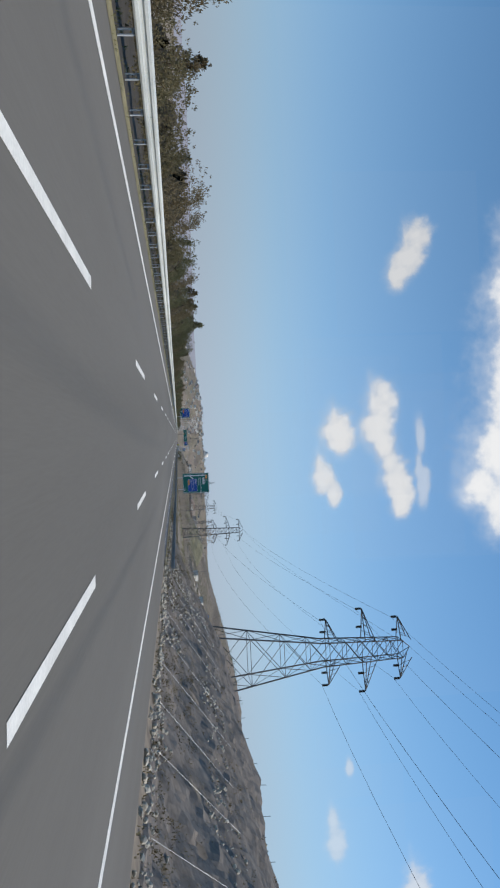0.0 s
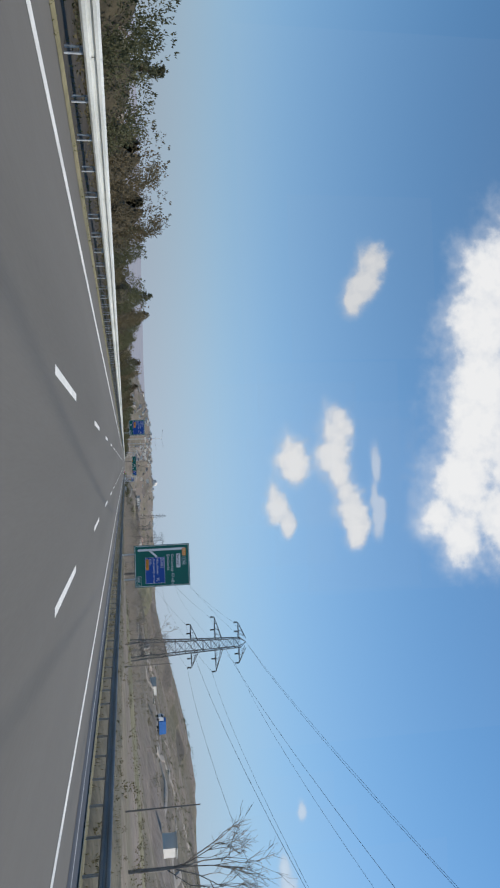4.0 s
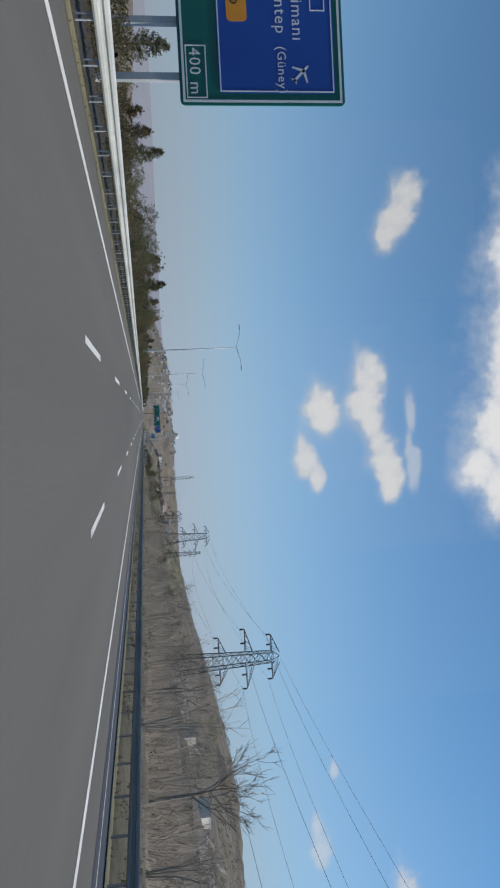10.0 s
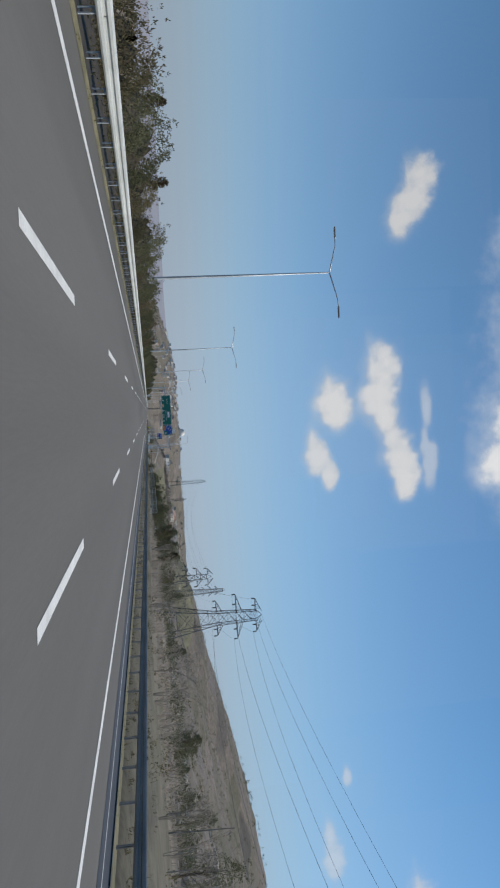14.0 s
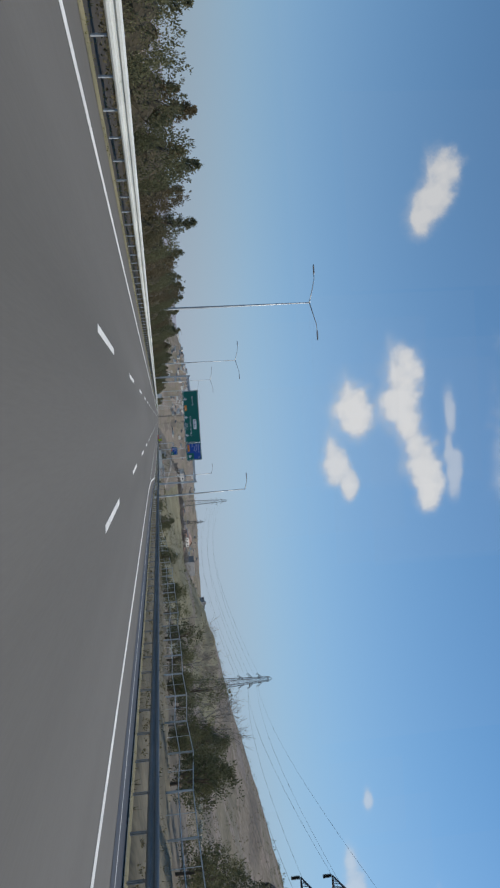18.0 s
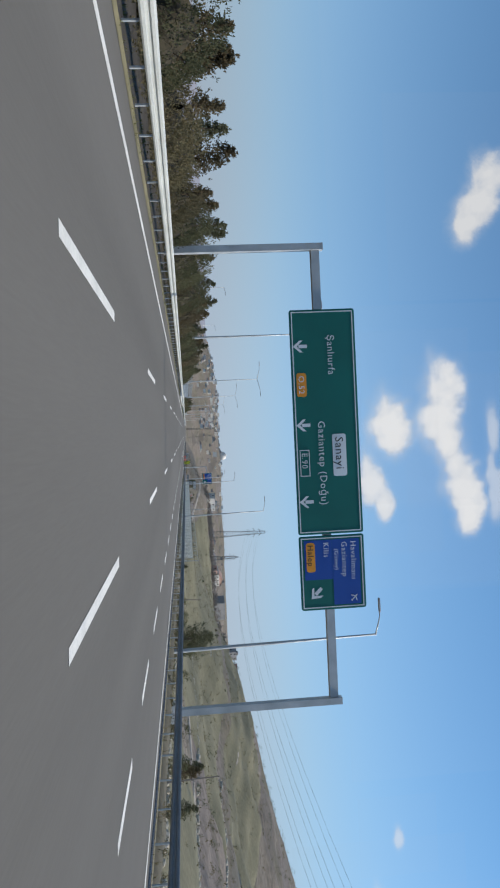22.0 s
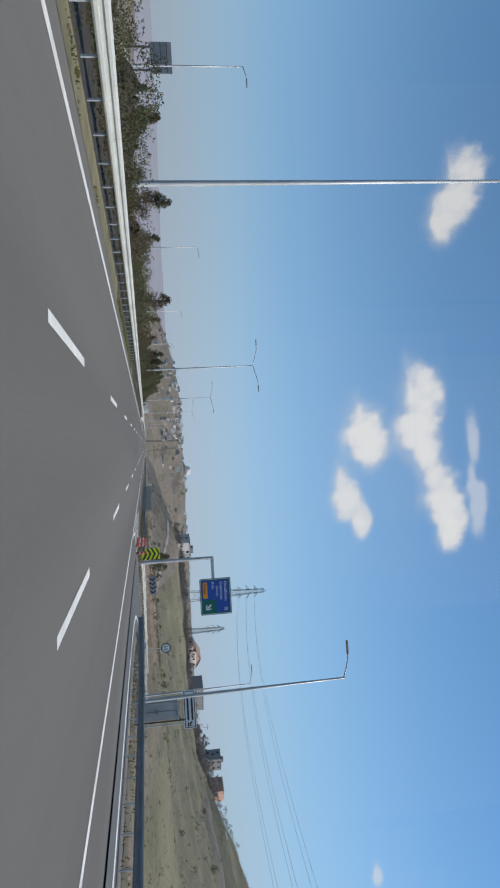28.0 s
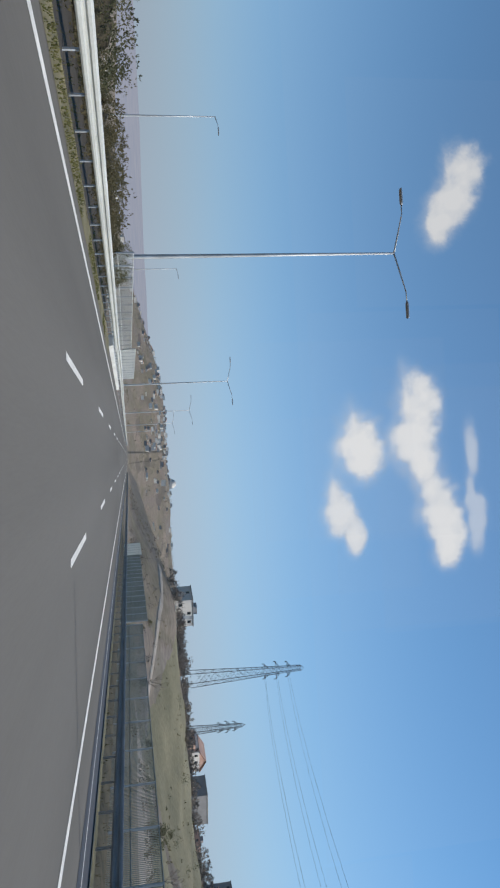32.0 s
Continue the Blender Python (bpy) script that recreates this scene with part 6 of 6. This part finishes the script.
for pts, w in (([(78, 520), (110, 590), (150, 640), (205, 690), (240, 684)], 2.6), ([(92, 470), (140, 560), (178, 600), (230, 610)], 2.4), ([(110, 420), (150, 500), (210, 575), (262, 640)], 2.6),
               ([(118, 300), (126, 420), (121, 560), (128, 700)], 2.0), ([(150, 330), (162, 470), (158, 620)], 2.0), ([(70, 640), (84, 760), (80, 860), (66, 940)], 2.4), ([(96, 180), (104, 300), (135, 380), (170, 410)], 2.4),
               ([(60, 1030), (72, 1090), (66, 1150), (52, 1215), (38, 1290)], 2.2), ([(128, 905), (134, 1000), (131, 1120), (140, 1200)], 1.6)):
    s = Shape()
    rows = []
    for (xa, ya), (xb, yb) in zip(pts, pts[1:]):
        n = int(math.hypot(xb - xa, yb - ya) / 4)
        for i in range(n):
            x, y = xa + (xb - xa) * i / n, ya + (yb - ya) * i / n
            x += 1.5 * noise.noise(Vector((y * 0.04, xa, 3)))
            rows.append([(x + d * w, y, lie(x + d * w, y) + h) for d, h in ((-1.0, -0.5), (-0.5, 0.22), (0.0, 0.25), (0.5, 0.22), (1.0, -0.5))])
    s.grid(rows)
    tagged(s.add("dirt_track", EARTH), "pale dry earth track running over the slope", "track", "dirt tracks", "structure")
grove = Shape()
for k in range(400):
    x, y = (r4.uniform(44, 225), 1298 + r4.gauss(0, 9)) if k < 270 else (r4.uniform(70, 215), 1350 + r4.gauss(0, 26))
    c = Vector((x, y, lie(x, y) + 0.4))
    tall = r4.uniform(0.8, 3.6) * (1 + 1.2 * smooth01((x - 125) / 20))
    for _ in range(5):
        leaf_tuft(grove, c + Vector((r4.gauss(0, 1.2), r4.gauss(0, 1), r4.uniform(0, tall))), r4.uniform(0.8, 1.6), 24, r4, 0.7, 0.55)
for _ in range(160):
    x, y = r4.uniform(16, 50), r4.uniform(1160, 1420)
    c = Vector((x, y, lie(x, y) + 0.5))
    leaf_tuft(grove, c, r4.uniform(0.5, 1.4), 26, r4, 0.6, 0.3)
tagged(grove.add("village_trees", material("grey_winter_twigs", (0.15, 0.13, 0.112), (0.29, 0.255, 0.22), 3.0, 0.9, fine=4, bump=0.0)), "grey-brown leafless trees massed round the village houses", "trees", kind="stuff")

# ---- the cutting: rocks, netting cables ----
for k in range(11):
    y = 10.0 + 5.1 * k + r4.uniform(-.4, .4)
    ob = thing("slope_cable", pose(0, 0, 0), "thin pale cable holding netting down the cut slope", "cable", "slope cables")
    s = Shape()
    za, zb = lie(11.0, y) + 0.25, lie(19.0, y + 9.0) + 0.3
    # slanted along the road so that the cables look upright from the camera
    s.tube([(11.0 + 8.0 * f, y + 9.0 * f, max(za + (zb - za) * f, lie(11.0 + 8.0 * f, y + 9.0 * f) + 0.12)) for f in spread(0.0, 1.0, 10)], 0.006, 4, False)
    s.add("cable", STEEL, ob)


def rock_mesh(seed):
    r = random.Random(seed)
    bm = bmesh.new()
    bmesh.ops.create_icosphere(bm, subdivisions=2, radius=0.5)
    for v in bm.verts:
        n = noise.noise(v.co * 2.2 + Vector((seed, 0, 0)))
        v.co = Vector((v.co.x * 1.3, v.co.y, v.co.z * 0.7)) * (0.8 + 0.55 * n)
    me = bpy.data.meshes.new("rock")
    bm.to_mesh(me)
    bm.free()
    me.materials.append(STONE)
    return me


MARL = material("cut_marl", (0.1, 0.083, 0.068), (0.235, 0.2, 0.168), 2.6, 0.95, fine=4.5, bump=0.8, fine_amount=0.7)
face_sheet = Shape()
face_sheet.grid([[(x, y, lie(x, y) + (0.06 if 0 < i < 37 else -0.12) + 0.14 * max(-0.1, noise.noise(Vector((x * 1.2, y * 1.0, 9)))) + 0.06 * noise.noise(Vector((x * 2.6, y * 2.4, 5)))) for i, x in enumerate(spread(10.85, 26.0 + 2.0 * noise.noise(Vector((0, y * 0.12, 3))), 38))] for y in spread(-6, 98, 260)])
tagged(face_sheet.add("cut_face", MARL), "rough grey-brown marl face of the road cutting", "slope", kind="structure")
scree, r9 = Shape(), random.Random(52)
for _ in range(2600):
    y, x = r9.uniform(0, 94), 10.7 + abs(r9.gauss(0, 1)) * 5.0
    if noise.noise(Vector((x * 0.25, y * 0.12, 14))) < 0.1 and x > 11.6:
        continue
    k, m = r9.uniform(0.03, 0.12), pose(x, y, lie(x, y) + 0.1, r9.uniform(-40, 40), r9.uniform(-40, 40), r9.uniform(0, 90))
    scree.tube([m @ Vector((0, 0, z * k)) for z in (-0.9, -0.2, 0.5, 0.9)], [0.5 * k, 1.1 * k, 0.8 * k, 0.2 * k], 5)
tagged(scree.add("scree", STONE), "loose pale stones strewn over the cut slope", "stones", kind="stuff")
stakes = thing("fence", pose(0, 0, 0), "thin dark stakes along the top of the cutting", "fence")
for k in range(15):
    y = 12 + 4.6 * k + r9.uniform(-.8, .8)
    s = Shape()
    s.tube([(26.0, y, lie(26.0, y) - 0.2), (26.0 + r9.uniform(-.05, .05), y, lie(26.0, y) + r9.uniform(0.4, 0.75))], 0.018, 5)
    s.add("stake", LATTICE, stakes)

ROCKS = [rock_mesh(i) for i in range(5)]
for _ in range(120):
    y = r4.uniform(2, 62)
    x = 10.1 + abs(r4.gauss(0, 1)) * (0.6 if r4.random() < 0.7 else 2)
    k = r4.uniform(0.1, 0.38)
    ob = put("rock", r4.choice(ROCKS), m=pose(x, y, lie(x, y) + 0.05, r4.uniform(-30, 30), r4.uniform(-30, 30), r4.uniform(0, 360)) @ Matrix.Diagonal((k, k, k, 1)))
    tagged(ob, "rough pale limestone rock at the foot of the cutting", "rock", "rocks of the cutting")

for pts in ([(36, 735), (40, 800), (44, 870)], [(68, 690), (78, 790), (84, 890), (80, 990)], [(104, 720), (112, 840), (116, 950)], [(72, 400), (80, 480), (78, 560), (86, 640)], [(112, 480), (120, 570), (116, 660)]):
    s, r7 = Shape(), random.Random(int(pts[0][1]))
    for (xa, ya), (xb, yb) in zip(pts, pts[1:]):
        n = int((yb - ya) * 0.9)
        for i in range(n):
            if r7.random() < 0.3:
                continue
            f, k = i / n, r7.uniform(0.35, 0.85)
            x, y = xa + (xb - xa) * f + r7.uniform(-.5, .5), ya + (yb - ya) * f
            m = pose(x, y, lie(x, y) + 0.25, r7.uniform(-20, 20), r7.uniform(-20, 20), r7.uniform(0, 90))
            s.tube([m @ Vector((0, 0, z)) for z in (-0.9, -0.2 * k, 0.25 * k, 0.45 * k)], [0.7 * k, 0.8 * k, 0.6 * k, 0.25 * k], 6)
    tagged(s.add("field_wall", STONE), "broken dry-stone wall of pale limestone across the slope", "stone wall", "dry-stone walls", "stuff")
cut_scrub = Shape()
for _ in range(1500):
    x, y = 10.8 + abs(r4.gauss(0, 1)) * 5.0, r4.uniform(-2, 130)
    if noise.noise(Vector((x * 0.2, y * 0.12, 21))) > -0.05:
        leaf_tuft(cut_scrub, (x, y, lie(x, y) + 0.06), r4.uniform(0.12, 0.4), 18, r4, 0.9, 0.07)
tagged(cut_scrub.add("slope_scrub", RUSSET), "low reddish-brown scrub clinging to the cut slope", "scrub", kind="stuff")

DRYGRASS = material("dry_bank_grass", (0.075, 0.068, 0.036), (0.2, 0.17, 0.095), 3.0, 0.9, fine=5, bump=0.0)
for leafy in (LEAF, SHRUB, OLIVE, RUSSET, GRASS, DRYGRASS):        # thin leaves let part of the sun through
    ln, ll = leafy.node_tree.nodes, leafy.node_tree.links
    through_leaf, leaf_mix = ln.new("ShaderNodeBsdfTranslucent"), ln.new("ShaderNodeMixShader")
    leaf_mix.inputs[0].default_value = 0.4
    ll.new(ln["Principled BSDF"].inputs["Base Color"].links[0].from_socket, through_leaf.inputs["Color"])
    ll.new(ln["Principled BSDF"].outputs[0], leaf_mix.inputs[1])
    ll.new(through_leaf.outputs[0], leaf_mix.inputs[2])
    ll.new(leaf_mix.outputs[0], ln["Material Output"].inputs[0])

# ---- grass of the verges ----
def blades(name, label, count, xa, xb, ya, yb, tall, mat, seed, level=lie):
    r = random.Random(seed)
    s = Shape()
    for _ in range(count):
        y = r.uniform(ya, yb)
        x = xa(y) + (xb(y) - xa(y)) * r.random()
        if 900 < y < 1010 and along(RAMP_L, y) - 2.5 < x < along(RAMP_R, y) + 0.8:
            continue
        if noise.noise(Vector((x * 0.4, y * 0.25, seed))) < -0.15:
            continue
        z = level(x, y)
        for _ in range(3):
            a, h, w = r.uniform(0, 6.28), tall * r.uniform(0.4, 1.2), 0.012 + 0.012 * r.random()
            dx, dy = math.cos(a), math.sin(a)
            s.face((x - dy * w, y + dx * w, z - 0.02), (x + dy * w, y - dx * w, z - 0.02), (x + dx * h * 0.5, y + dy * h * 0.5, z + h))
    return tagged(s.add(name, mat), label, "grass", kind="stuff")


blades("verge_grass", "short yellow-green grass along the edge of the median", 26000, lambda y: -6.62, lambda y: -7.6, -5, 1060, 0.13, GRASS, 3)
blades("bank_grass", "dry yellow-green grass on the bank behind the guard rail", 40000, lambda y: right_rail(y) + 0.15, lambda y: right_rail(y) + 5.6, 60, 1060, 0.2, DRYGRASS, 4)
blades("rail_side_grass", "dry yellow-green grass along the edge of the verge", 9000, lambda y: right_rail(y) - 0.6, lambda y: right_rail(y) + 0.1, 60, 900, 0.1, GRASS, 8)
blades("turf_grass", "yellow-green grass on the turf strip beside the fast lane", 15000, lambda y: turf_edge(y) - 0.03, lambda y: -6.62, 800, 1060, 0.07, GRASS, 6,
       lambda x, y: -FALL * x + (0.25 + FALL * x) * smooth01((turf_edge(y) - x) / (turf_edge(y) + 6.62)))
blades("rail_foot_grass", "patchy yellow-green grass under the median guard rail", 14000, lambda y: -6.5, lambda y: -6.95, -5, 860, 0.1, GRASS, 7, lambda x, y: 0.2)
weeds = Shape()
r6 = random.Random(31)
for _ in range(2600):
    y = r6.uniform(110, 900) if r6.random() < 0.8 else r6.uniform(995, 1022)
    x = max(10.7, taper(y) + 2.0) + abs(r6.gauss(0, 2.2))
    if noise.noise(Vector((x * 0.3, y * 0.1, 12))) > -0.1 or y > 990:
        leaf_tuft(weeds, (x, y, lie(x, y) + 0.1), r6.uniform(0.12, 0.4), 26, r6, 1.4, 0.065)
tagged(weeds.add("roadside_weeds", DRYGRASS), "rough dry olive weeds on the bank behind the guard rail", "weeds", kind="stuff")
blades("slope_grass", "dry brown tufts of grass on the cut slope", 17000, lambda y: 10.2, lambda y: 22.5, 0, 110, 0.13, DRYGRASS, 5)

# ---- thin dark lines across the lanes ----
for k, (y, skew) in enumerate(((557.2, 0.2), (771.3, 0.2), (1035.0, 0.2))):
    s = Shape()
    pts = []
    for x in spread(2.6 if y > 1000 else -6.5, 9.3 if y > 1000 else taper(y) + 0.5, 26):
        yy = y + skew * x * 0.1 + 0.12 * noise.noise(Vector((x * 0.6, y, 0)))
        pts.append([(x, yy - 0.03, -FALL * x + 0.004), (x, yy + 0.03, -FALL * x + 0.004)])
    s.grid(pts)
    ob = s.add("crack_seal", LINE_DARK)
    tagged(ob, "thin dark line across the asphalt lanes", "road marking", kind="structure")

# ---- parked lorry on the slope ----
lorry = thing("lorry", pose(112, 450, lie(112, 450) + 0.35, 0, 0, -75) @ Matrix.Diagonal((1.3, 1.4, 1.4, 1)), "parked lorry with a blue box body on the slope track", "lorry")
s = Shape()
s.box((0, 0, 1.75), (2.2, 4.4, 2.1))
s.add("cargo_box", material("light_blue_tarpaulin", (0.03, 0.15, 0.45), (0.05, 0.2, 0.55), 0.6, 0.6), lorry)
s = Shape()
s.grid([[(x, -3.7, 0.6), (x, -3.75, 1.3), (x, -3.3, 2.1), (x, -2.4, 2.15), (x, -2.4, 0.6)] for x in (-1.0, 1.0)])
for x in (-1.0, 1.0):
    s.face(*[(x, yy, zz) for yy, zz in ((-3.7, 0.6), (-3.75, 1.3), (-3.3, 2.1), (-2.4, 2.15), (-2.4, 0.6))])
cab = s.add("cab", WHITE, lorry)
s = Shape()
s.grid([[(x, -3.76, 1.35), (x, -3.4, 1.98)] for x in (-0.85, 0.85)])
s.add("windscreen", PANE, cab)
s = Shape()
s.box((0, -0.4, 0.6), (0.9, 6.2, 0.2))
s.add("chassis", LATTICE, lorry)
for x in (-0.95, 0.95):
    for yy in (-3.0, 0.9):
        s = Shape()
        s.tube([(x - 0.13, yy, 0.42), (x + 0.13, yy, 0.42)], 0.42, 14)
        s.add("wheel", BLACK, lorry)
